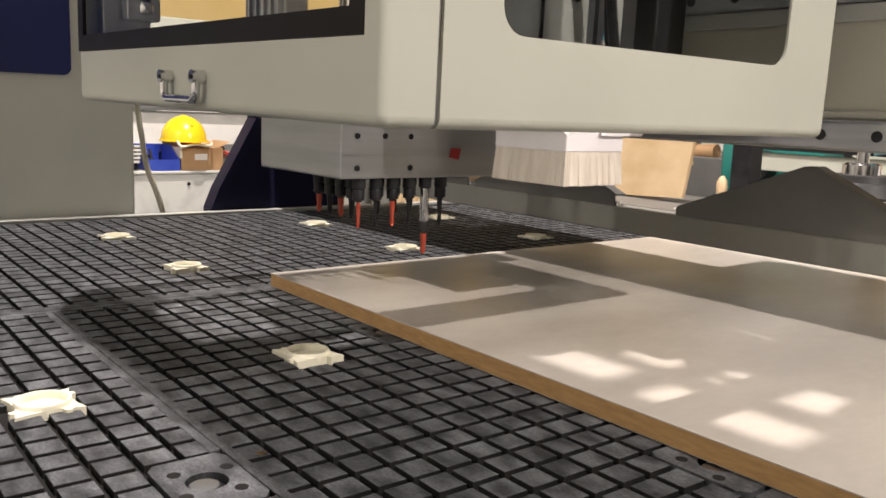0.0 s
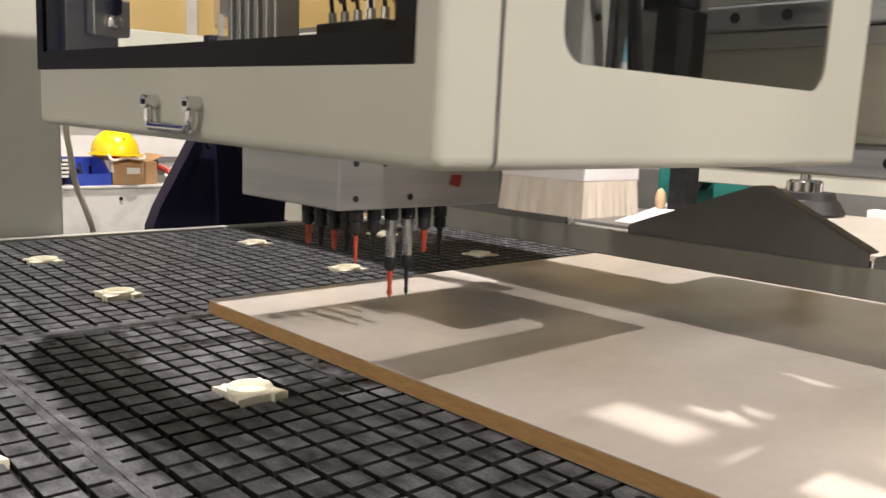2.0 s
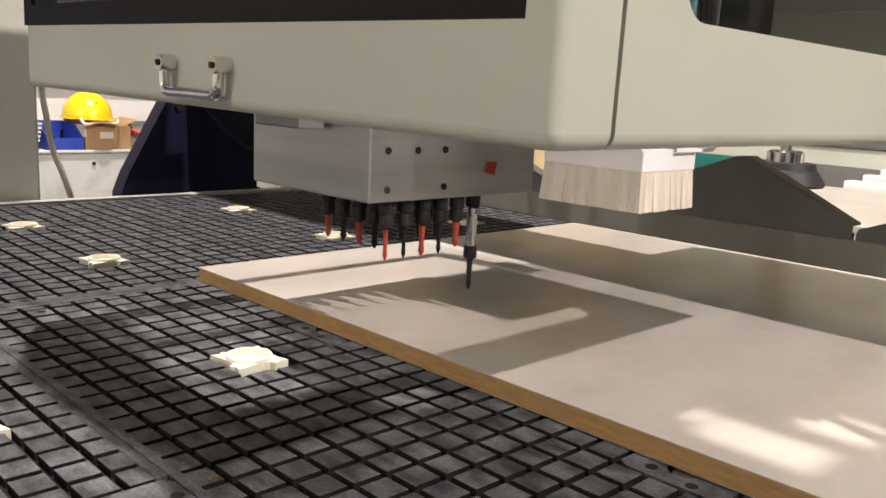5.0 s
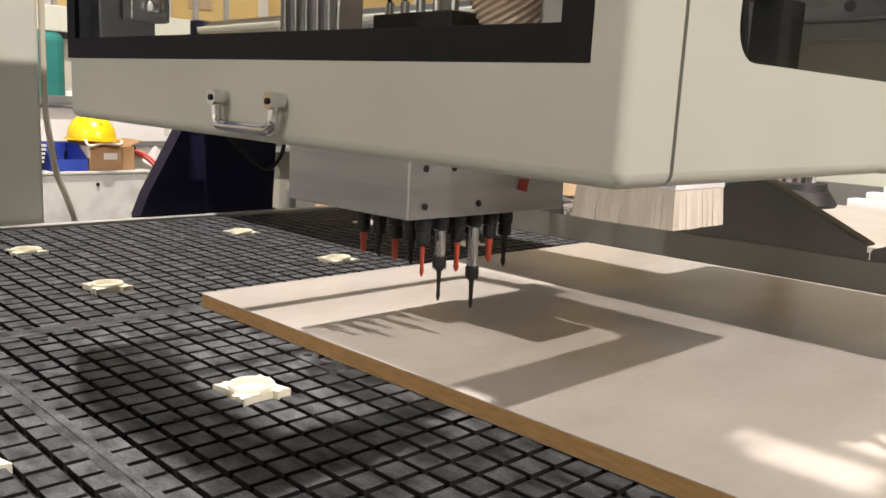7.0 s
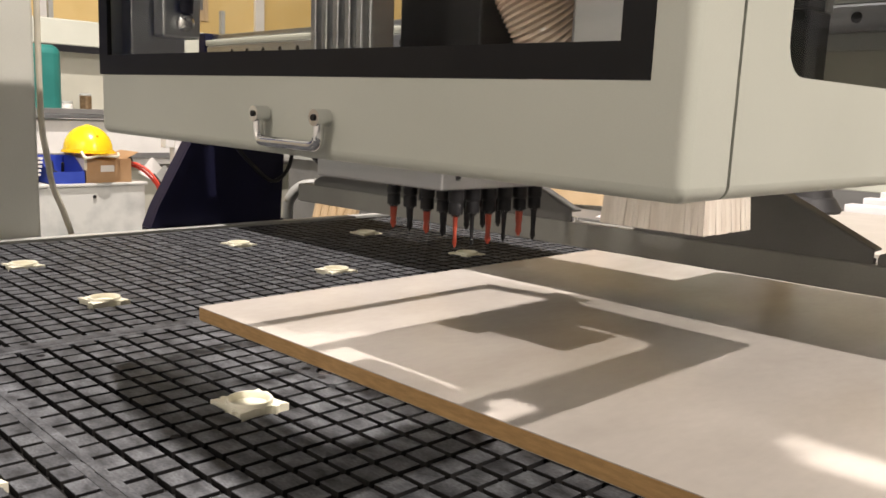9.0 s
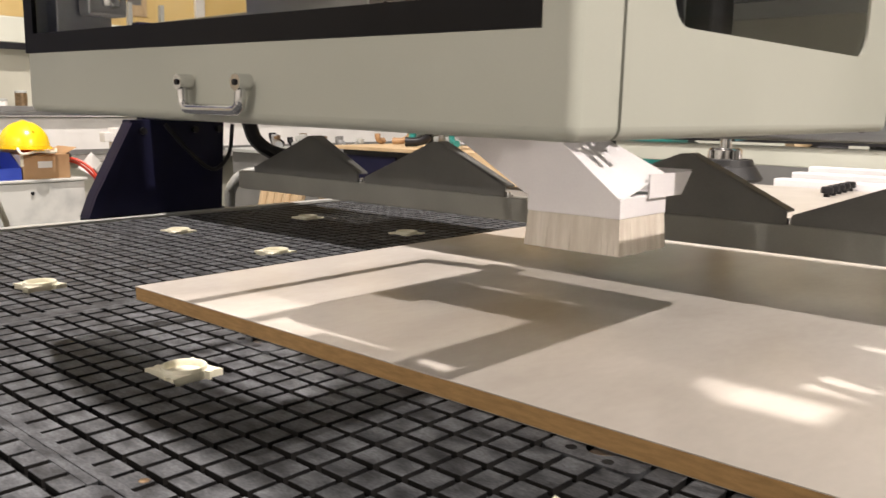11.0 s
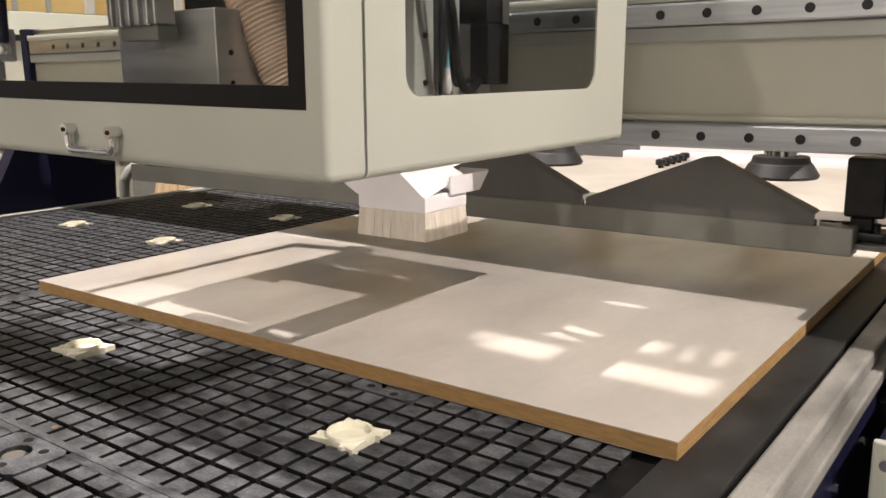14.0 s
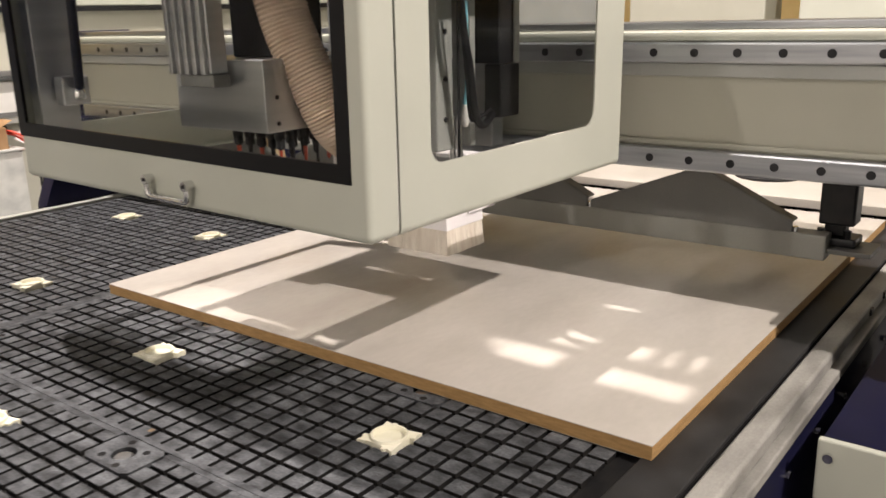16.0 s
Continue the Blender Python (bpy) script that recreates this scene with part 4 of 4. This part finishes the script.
part("sheet", prism(bmesh.new(), [(-2.50, 1.12, 0.01), (-2.58, 1.20, 0.05), (-2.58, 1.25, 0.0), (-2.50, 1.17, -0.05)], (0.004, 0, 0.003)), LIGHT_STEEL, sheet)

hose = thing("clear_hose", (-1.3, 0.25, -0.1), "translucent hose hanging beside the control column", "hose")
part("hose", tube(bmesh.new(), [(-1.02, 0.125, 0.60), (-1.02, 0.125, 0.30), (-1.02, 0.135, 0.20), (-1.03, 0.15, 0.12), (-1.03, 0.175, 0.05), (-1.04, 0.20, -0.03), (-1.06, 0.21, -0.12)], 0.0075, 10), CLEAR_HOSE, hose, smooth=True)

# ---- machines and clutter further back ----
conv = thing("infeed_table", (0.3, 2.2, FLOOR_Z), "white roller table loaded with a pale sheet behind the gantry", "infeed table")
part("sheet", box(-0.12, 1.3, 1.44, 2.412, 0.02, 0.045, 0.002), PALE_SHEET, conv, "large pale beige coated sheet")
for k in range(5):
    part("slat", box(0.05, 2.2, 2.42 + k * 0.17, 2.49 + k * 0.17, 0.03 + 0.01 * k, 0.07 + 0.014 * k, 0.003), WHITE_BOARD, conv, "white aluminium slat")
part("frame", box(-0.1, 2.2, 1.64, 3.3, -0.20, 0.0, 0.004), LIGHT_STEEL, conv)
for x in (0.0, 1.2):
    part("leg", box(x - 0.05, x + 0.05, 2.0, 2.1, FLOOR_Z, -0.2, 0.003), LIGHT_STEEL, conv)
for k in range(5):
    x, y = 0.335 - 0.004 * k, 2.12 + 0.068 * k
    part("knob", lathe(bmesh.new(), (x, y, 0.0452), [(0.010, 0), (0.010, 0.010), (0.019, 0.012), (0.019, 0.028), (0.014, 0.032)], 14), BLACK_METAL, conv, "black clamp knob")
solo("standing_plywood", prism(bmesh.new(), [(-1.13, 2.10, -0.02), (-0.735, 2.10, 0.0), (-0.72, 2.13, 0.235), (-1.10, 2.13, 0.215)], (0, 0.018, 0)), PALE_WOOD, "raw plywood offcut leaning on a dark bench", "wooden panel")
bn = thing("dark_bench", (-0.7, 2.2, FLOOR_Z), "low grey bench with offcuts and hanging gloves", "bench")
part("top", box(-1.5, -0.15, 1.85, 2.45, -0.06, -0.021, 0.004), GREY_STEEL, bn)
part("leg", box(-1.4, -1.3, 2.0, 2.1, FLOOR_Z, -0.06), GREY_STEEL, bn)
part("leg", box(-0.4, -0.3, 2.0, 2.1, FLOOR_Z, -0.06), GREY_STEEL, bn)
part("paper", prism(bmesh.new(), [(-0.62, 1.9, -0.02), (-0.40, 1.9, -0.018), (-0.50, 2.35, 0.03), (-0.68, 2.35, 0.028)], (0, 0, 0.003)), WHITE_BOARD, bn, "white sheet")
for k, (x, z) in enumerate(((-0.63, 0.05),)):
    bm = bmesh.new()
    bmesh.ops.create_icosphere(bm, subdivisions=2, radius=1.0)
    for v in bm.verts:
        v.co = Vector((x + v.co.x * 0.022, 2.2 + v.co.y * 0.022, z + v.co.z * 0.045))
    part("glove", bm, PALE_WOOD, bn)
part("dark_post", box(-0.60, -0.52, 2.2, 2.28, -0.02, 0.24, 0.004), BLACK_METAL, bn)
dk = thing("teal_pump", (-0.6, 3.2, FLOOR_Z), "dark teal pump housing behind the bench", "pump")
part("housing", box(-1.25, -0.72, 3.1, 3.3, -0.2, 0.34, 0.02, 3), TEAL, dk)
part("flange", rod(bmesh.new(), (-1.0, 3.02, 0.1), (-1.0, 3.1, 0.1), 0.07, n=24), BLACK_METAL, dk)
part("skid", box(-1.3, -0.6, 3.0, 3.35, FLOOR_Z, -0.2), GREY_STEEL, dk)
part("white_beam", box(-0.95, 0.3, 2.9, 2.98, 0.085, 0.165, 0.004), PAINT, dk, "pale extruded beam")
part("beam_track", box(-0.95, 0.3, 2.88, 2.98, 0.18, 0.195, 0.002), BLACK_METAL, dk)
part("beam_post", box(0.2, 0.28, 2.99, 3.05, FLOOR_Z, 0.2), GREY_STEEL, dk)
solo("plywood_sheet", box(0.5, 1.5, 2.62, 3.3, 0.145, 0.163, 0.001), PALE_WOOD, "raw plywood sheet on the infeed slats", "wooden panel")

mach = thing("second_machine", (-0.5, 4.6, FLOOR_Z), "long pale machine beam with dark track further back", "machine")
part("beam", box(-3.6, 3.4, 4.3, 4.55, 0.10, 0.32, 0.01), PAINT, mach)
part("track", box(-3.6, 3.4, 4.24, 4.29, 0.33, 0.40, 0.005), BLACK_METAL, mach, "dark cable track")
part("tube_strip", box(-3.6, 3.4, 4.24, 4.30, 0.41, 0.44, 0.004), RAIL_STEEL, mach)
part("base", box(-3.4, 3.2, 4.3, 4.9, FLOOR_Z, 0.09, 0.01), LIGHT_STEEL, mach)
for k in range(6):
    part("panel", box(-3.2 + k * 1.1, -2.3 + k * 1.1, 4.56, 4.9, 0.10, 0.75 + 0.12 * (k % 3), 0.01), (PAINT, LIGHT_STEEL, PAINT_BEAM, PAINT, WHITE_PAINT, PAINT_BEAM)[k], mach)

drum = thing("hose_reel", (1.95, 3.3, 0.5), "black reel on a pale machine stand", "reel")
part("wheel", rod(bmesh.new(), (1.95, 3.25, 0.86), (1.95, 3.35, 0.86), 0.17, n=40), BLACK_METAL, drum, smooth=False)
part("hub", rod(bmesh.new(), (1.95, 3.22, 0.86), (1.95, 3.25, 0.86), 0.06, n=24), CHROME, drum)
part("stand", box(1.6, 2.3, 3.36, 3.8, FLOOR_Z, 0.80, 0.01), PAINT, drum)
part("roller", rod(bmesh.new(), (2.2, 3.3, 0.80), (3.2, 3.3, 0.80), 0.05, n=20), CHROME, drum)

west = thing("west_machine", (-4.2, 1.6, FLOOR_Z), "long white machine bed along the yellow wall", "machine")
part("bed", box(-4.6, -3.6, -0.5, 6.0, -0.02, 0.235, 0.01), WHITE_PAINT, west)
part("upper_beam", box(-4.62, -4.40, -0.5, 6.0, 0.68, 0.84, 0.008), PAINT, west, "pale upper beam")
# black line along the underside of the upper beam
part("beam_groove", box(-4.42, -4.398, -0.5, 6.0, 0.640, 0.679), BLACK_METAL, west)
part("back_panel", box(-4.60, -4.50, -0.5, 6.0, 0.236, 0.679), PAINT_BEAM, west)
part("rail", box(-3.62, -3.56, -0.5, 6.0, 0.240, 0.262, 0.003), RAIL_STEEL, west)
part("bed_edge", box(-3.66, -3.57, -0.5, 6.0, 0.263, 0.292, 0.003), GREY_STEEL, west, "dark bed edge")
part("groove", box(-3.598, -3.585, -0.5, 6.0, 0.02, 0.05), GREY_STEEL, west)
part("base", box(-4.5, -3.7, -0.3, 5.8, FLOOR_Z, -0.03, 0.01), PAINT_BEAM, west)
bk = part("end_bracket", box(-2.36, -2.30, 1.12, 1.175, 0.075, 0.205, 0.004), WHITE_PAINT, west, "white end bracket")
part("lug", box(-2.36, -2.31, 1.08, 1.12, 0.145, 0.185, 0.003), WHITE_PAINT, bk)
green = thing("teal_motor_cover", (-3.9, 1.0, 0.236), "rounded teal motor cover on the machine bed", "motor cover")
part("cover", box(-3.98, -3.70, 0.80, 1.168, 0.2365, 0.635, 0.05, 4), TEAL, green)


def make_shelf(y):
    s = thing("wall_shelf", (-7.0, y, FLOOR_Z), "tall shelf rack with boxes and parts before the yellow wall", "shelf", "racks along the wall")
    for z in (0.1, 0.55, 1.0):
        part("board", box(-7.3, -6.8, y - 0.7, y + 0.7, z, z + 0.03), GREY_STEEL, s)
    for sy in (-0.68, 0.68):
        part("post", box(-6.85, -6.8, y + sy - 0.02, y + sy + 0.02, FLOOR_Z, 1.3), LIGHT_STEEL, s)
    random.seed(int(y * 10) + 50)
    p = y - 0.6
    while p < y + 0.5:
        w, h = random.uniform(0.08, 0.22), random.uniform(0.1, 0.3)
        for z in (0.13, 0.58):
            part("carton", box(-7.2, -6.85, p, p + w, z, z + h * random.uniform(0.6, 1.2), 0.004), random.choice((CARDBOARD, WHITE_PAINT, TEAL, YELLOW_WALL, GREY_STEEL, BLACK_METAL, WHITE_PAINT, PALE_WOOD)), s)
        p += w + random.uniform(0.01, 0.05)
    return s


for y in (1.2, 2.9, 4.6):
    make_shelf(y)
wind = thing("wall_partition", (-8.0, 4.0, FLOOR_Z), "yellow partition with pale posts and a notice", "partition")
part("sheet", box(-8.1, -8.0, -3.0, 9.0, FLOOR_Z, 4.0), YELLOW_WALL, wind)
for k in range(9):
    part("post", box(-7.98, -7.93, -2.5 + k * 1.25, -2.38 + k * 1.25, FLOOR_Z, 4.0, 0.004), WHITE_PAINT, wind)
part("notice", box(-7.99, -7.98, 4.1, 4.4, 1.3, 1.75), PALE_WOOD, wind, "framed notice")
part("notice_mark", box(-7.979, -7.975, 4.17, 4.33, 1.42, 1.62), GREY_STEEL, wind)

# under the gantry at the far side: yellow bundles, hoses and scrap
pipe = thing("steel_pipe", (-1.35, 0.95, -0.2), "bent bright pipe standing behind the gantry leg", "pipe")
part("pipe", tube(bmesh.new(), [(-1.15, 0.93, -0.30), (-1.15, 0.93, -0.02), (-1.14, 0.94, 0.05), (-1.12, 0.98, 0.085), (-1.05, 1.06, 0.09)], 0.018, 14), LIGHT_STEEL, pipe, smooth=True)
bund = thing("yellow_bundle", (-2.2, 2.0, -0.3), "bundle of yellow cable on the floor stand", "cable bundle")
for k in range(5):
    part("coil", tube(bmesh.new(), [(-2.2 + 0.06 * k, 1.8, -0.25), (-2.15 + 0.06 * k, 1.85, 0.02), (-2.1 + 0.06 * k, 1.95, 0.05), (-2.05 + 0.06 * k, 2.05, -0.05), (-2.05 + 0.06 * k, 2.1, -0.25)], 0.035, 10), PALE_WOOD, bund)
part("stand", box(-2.4, -1.6, 1.7, 2.3, FLOOR_Z, -0.26, 0.005), GREY_STEEL, bund)
scrap = thing("scrap_pile", (-0.6, 3.2, FLOOR_Z), "dark pile of pipes, motors and scrap parts", "scrap pile")
part("bench", box(-1.9, 0.3, 3.4, 3.9, FLOOR_Z, 0.10, 0.006), GREY_STEEL, scrap)
random.seed(21)
for k in range(34):
    a = Vector((random.uniform(-1.8, 0.2), random.uniform(3.45, 3.8), random.uniform(0.11, 0.30)))
    d = Vector((random.uniform(-0.25, 0.25), random.uniform(-0.15, 0.15), random.uniform(-0.04, 0.14)))
    part("piece", rod(bmesh.new(), a, a + d, random.uniform(0.018, 0.05), n=12), random.choice((BLACK_METAL, GREY_STEEL, CHROME, BLACK_METAL, CARDBOARD, TEAL, WHITE_PAINT, PALE_WOOD)), scrap)

# low bench crowded with pipe fittings and motors, behind the transfer bar
pb = thing("parts_bench", (-2.2, 2.7, FLOOR_Z), "dark workbench with a raw plywood top behind the gantry", "bench")
part("top", box(-2.42, -1.30, 2.45, 2.95, 0.078, 0.098, 0.002), PALE_WOOD, pb, "raw plywood top")
part("body", box(-2.38, -1.34, 2.48, 2.92, -0.60, 0.077, 0.005), BLACK_METAL, pb)
part("drawer_front", box(-2.36, -1.95, 2.470, 2.479, -0.25, 0.05, 0.003), NAVY, pb, "navy drawer front")
part("drawer_front", box(-1.80, -1.38, 2.470, 2.479, -0.25, 0.05, 0.003), GREY_STEEL, pb)
for x in (-2.3, -1.42):
    part("leg", box(x - 0.04, x + 0.04, 2.5, 2.9, FLOOR_Z, -0.60), BLACK_METAL, pb)
lb = thing("steel_bench", (-2.9, 2.7, FLOOR_Z), "grey steel bench heaped with machine parts", "bench")
part("top", box(-3.5, -2.45, 2.45, 2.95, 0.02, 0.04, 0.002), LIGHT_STEEL, lb)
part("body", box(-3.46, -2.49, 2.48, 2.92, FLOOR_Z, 0.019, 0.004), GREY_STEEL, lb)


def make_fitting(x, y, z, size, mat, turn):
    f = thing("pipe_fitting", (x, y, z), "loose metal pipe fitting lying on the workbench", "pipe fitting", "fittings on the benches")
    c, s_ = math.cos(turn), math.sin(turn)
    pts = [(x - c * size, y - s_ * size, z + size * 0.36), (x, y, z + size * 0.40), (x + c * size * 0.7, y + s_ * size * 0.7, z + size * 0.75), (x + c * size * 0.8, y + s_ * size * 0.8, z + size * 1.2)]
    part("elbow", tube(bmesh.new(), pts, size * 0.32, 12, 5), mat, f, smooth=True)
    part("flange", rod(bmesh.new(), pts[0], (x - c * size * 0.86, y - s_ * size * 0.86, z + size * 0.36), size * 0.36, n=16), mat, f)


random.seed(33)
for k in range(15):
    make_fitting(-3.35 + k * 0.06 + random.uniform(-0.02, 0.02), random.uniform(2.55, 2.85), 0.0405, random.uniform(0.05, 0.085), random.choice((CHROME, LIGHT_STEEL, BLACK_METAL, ALUMINIUM, GREY_STEEL, BRASS)), random.uniform(0, 6))
for k in range(12):
    make_fitting(-2.35 + k * 0.085 + random.uniform(-0.02, 0.02), random.uniform(2.6, 2.9), 0.0985, random.uniform(0.04, 0.075), random.choice((BLACK_METAL, BLACK_METAL, GREY_STEEL, TEAL, CHROME, CARDBOARD)), random.uniform(0, 6))

for k, (y, h, mat) in enumerate(((1.22, 0.10, CARDBOARD), (1.30, 0.16, GREY_STEEL), (1.40, 0.08, WHITE_PAINT), (1.52, 0.13, BRASS))):
    jar = thing("shop_tin", (-4.3, y, 0.236), "small workshop tin standing on the machine bed", "tin", "tins on the machine bed")
    part("can", lathe(bmesh.new(), (-4.3, y, 0.2362), [(0.034, 0), (0.036, 0.004), (0.036, h), (0.032, h + 0.004)], 18), mat, jar)
    part("lid", lathe(bmesh.new(), (-4.3, y, 0.2362 + h + 0.0045), [(0.037, 0), (0.037, 0.010), (0.030, 0.014)], 18), LIGHT_STEEL, jar)

# ---- grid tiles of the vacuum table ----
def tile_mesh(w, d, h, chamfer):
    bm = bmesh.new()
    lo = [bm.verts.new((sx * w / 2, sy * d / 2, -h)) for sx, sy in ((-1, -1), (1, -1), (1, 1), (-1, 1))]
    mid = [bm.verts.new((sx * w / 2, sy * d / 2, -chamfer)) for sx, sy in ((-1, -1), (1, -1), (1, 1), (-1, 1))]
    hi = [bm.verts.new((sx * (w / 2 - chamfer), sy * (d / 2 - chamfer), 0)) for sx, sy in ((-1, -1), (1, -1), (1, 1), (-1, 1))]
    for p, q in ((lo, mid), (mid, hi)):
        for k in range(4):
            bm.faces.new((p[k], p[(k + 1) % 4], q[(k + 1) % 4], q[k]))
    bm.faces.new(hi)
    return bm


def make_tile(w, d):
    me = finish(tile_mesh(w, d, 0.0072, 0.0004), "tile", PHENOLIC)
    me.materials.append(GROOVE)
    # side faces go black: the groove shade is in their colour
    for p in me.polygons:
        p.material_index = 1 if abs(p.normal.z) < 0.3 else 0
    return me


GAP = 0.0070
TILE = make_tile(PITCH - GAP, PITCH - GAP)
random.seed(7)
cells = []
i0, i1 = int(math.ceil((X0 + 0.03 - GX) / PITCH)), int((1.20 - GX) / PITCH)
j0, j1 = int(math.ceil((Y0 + 0.02 - GY) / PITCH)), int((Y1 - 0.02 - GY) / PITCH)
for i in range(i0, i1):
    x = GX + (i + 0.5) * PITCH
    for j in range(j0, j1):
        y = GY + (j + 0.5) * PITCH
        if 0.02 < x < 1.2 and 0.03 < y < 1.38:
            continue
        if any(abs(x - px) < 0.027 and abs(y - py) < 0.027 for px, py in PLUGS):
            continue
        if any(abs(x - px) < 1.4 * PITCH and abs(y - py) < 0.9 * PITCH for px, py in PORTS):
            continue
        # tiles beside a seam run on to its strip
        dx = {0: -1, -1: 1}.get(i, 0)
        dy = {-6: -1, -7: 1}.get(j, 0) if x > SEAM_X else 0
        cells.append((x, y, dx, dy))
def stretched(co, dx, dy):
    """A corner of a tile, drawn out to the seam on one side."""
    grow = GAP / 2
    return Vector((co.x + (dx * grow if co.x * dx > 0 else 0), co.y + (dy * grow if co.y * dy > 0 else 0), co.z))


plain = [c for c in cells if c[2:] == (0, 0) and c[0] > 0.02 and c[1] > GY - 6 * PITCH]
near = sorted(plain, key=lambda c: -c[0])[:300]
chosen = set(near)
for x, y, _, _ in near:
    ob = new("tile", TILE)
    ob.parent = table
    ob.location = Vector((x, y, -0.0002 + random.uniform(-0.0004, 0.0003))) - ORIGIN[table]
verts, faces = [], []
base_v = [v.co.copy() for v in TILE.vertices]
base_f = [tuple(p.vertices) for p in TILE.polygons]
for cell in cells:
    if cell in chosen:
        continue
    x, y, dx, dy = cell
    o = len(verts)
    dz = random.uniform(-0.0006, 0.0001)
    for v in base_v:
        w = stretched(v, dx, dy)
        verts.append((w.x + x, w.y + y, w.z + dz))
    faces.extend(tuple(k + o for k in f) for f in base_f)
me = bpy.data.meshes.new("tile_field")
me.from_pydata([tuple(Vector(v) - ORIGIN[table]) for v in verts], [], faces)
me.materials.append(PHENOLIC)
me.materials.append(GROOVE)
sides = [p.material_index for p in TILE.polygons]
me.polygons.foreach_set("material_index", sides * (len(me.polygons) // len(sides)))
field = new("tile_field", me)
field.parent = table
tagged(field, "rest of the grid of charcoal tiles", kind="stuff")


# ---- what moves ----
HEAD_DX = ((0, -0.236), (0.2, -0.226), (0.3, -0.198), (0.4, -0.172), (0.5, -0.157), (1.9, -0.157), (2.0, -0.139), (2.1, -0.076), (2.2, -0.022), (2.3, 0.002), (2.4, 0.006),
           (3.4, 0.006), (4.1, -0.038), (5.3, -0.038), (5.4, -0.036), (5.5, -0.031), (5.6, -0.025), (7.0, -0.025), (7.1, -0.016), (7.2, -0.008), (7.3, -0.006), (10.0, -0.006), (10.8, 0.0), (16.0, 0.0))
GANTRY_DY = ((0, -0.073), (0.2, -0.069), (0.3, -0.061), (0.4, -0.053), (0.5, -0.050), (1.9, -0.050), (2.0, -0.051), (2.1, -0.058), (2.2, -0.063), (2.4, -0.065),
             (3.4, -0.065), (4.1, -0.081), (5.3, -0.081), (5.4, -0.076), (5.5, -0.062), (5.6, -0.042), (5.7, -0.038), (7.0, -0.038), (7.1, -0.025), (7.2, -0.005), (7.3, 0.0), (16.0, 0.0))
# bottom of the drill block, and of the brush skirt, above the table
BLOCK_Z = ((0, 0.197), (0.5, 0.198), (0.9, 0.188), (1.5, 0.188), (1.9, 0.198), (2.3, 0.196), (2.6, 0.188), (3.0, 0.177), (3.3, 0.180), (3.6, 0.196), (4.4, 0.196), (4.7, 0.176), (5.0, 0.18), (5.3, 0.194),
           (5.7, 0.194), (6.0, 0.187), (6.4, 0.174), (6.7, 0.176), (6.9, 0.192), (7.4, 0.190), (7.7, 0.180), (8.0, 0.173), (8.3, 0.176), (8.8, 0.20), (9.6, 0.361), (16.0, 0.361))
BRUSH_Z = ((0, 0.203), (0.5, 0.203), (0.9, 0.195), (1.5, 0.196), (1.9, 0.203), (2.3, 0.201), (2.6, 0.192), (3.0, 0.182), (3.3, 0.184), (3.6, 0.201), (4.4, 0.201), (4.7, 0.182), (5.0, 0.186), (5.3, 0.198),
           (5.7, 0.197), (6.0, 0.191), (6.4, 0.179), (6.7, 0.181), (6.9, 0.196), (7.4, 0.193), (7.7, 0.184), (8.0, 0.178), (8.3, 0.181), (8.8, 0.198), (9.6, 0.202), (10.3, 0.202), (10.5, 0.199), (10.6, 0.190), (10.8, 0.148), (10.9, 0.128), (11.0, 0.125), (16.0, 0.125))
# how far each bit of the front row is out, by times
BIT_OUT = {1: ((0, 0), (6.9, 0), (7.05, 1), (8.4, 1), (8.8, 0), (16, 0)),
           2: ((0, 0), (0.1, 0), (0.25, 1), (2.05, 1), (2.25, 0), (16, 0)),
           3: ((0, 0), (1.85, 0), (2.0, 1), (3.4, 1), (3.7, 0), (5.35, 0), (5.5, 1), (7.25, 1), (7.5, 0), (16, 0)),
           4: ((0, 1), (0.35, 1), (0.55, 0), (16, 0)),
           5: ((0, 0), (3.5, 0), (3.8, 1), (5.65, 1), (5.95, 0), (16, 0))}


def at_time(rows, t):
    ts, vs = [r[0] for r in rows], [r[1] for r in rows]
    return float(np.interp(t, ts, vs))


def motions():
    times = sorted({t for rows in (HEAD_DX, GANTRY_DY, BLOCK_Z, BRUSH_Z) for t, _ in rows})
    for ob in (gantry, loader):
        o = ORIGIN[ob]
        walk(ob, [(t, pose(o.x, o.y + at_time(GANTRY_DY, t), o.z)) for t in times])
    for ob, lift, rest in ((head, None, 0), (hood, BRUSH_Z, 0.125), (drill, BLOCK_Z, BZ)):
        o = ORIGIN[ob]
        # the cover hangs a little out of true
        tilt, rise = (0.8, 0.006) if ob is head else (0, 0)
        walk(ob, [(t, pose(o.x + at_time(HEAD_DX, t), o.y + at_time(GANTRY_DY, t), o.z + rise + (at_time(lift, t) - rest if lift else 0), 0, tilt, 0)) for t in times])
    for k, rows in BIT_OUT.items():
        walk(BITS[k], [(t, pose(0, 0, -0.052 * out)) for t, out in rows])


motions()
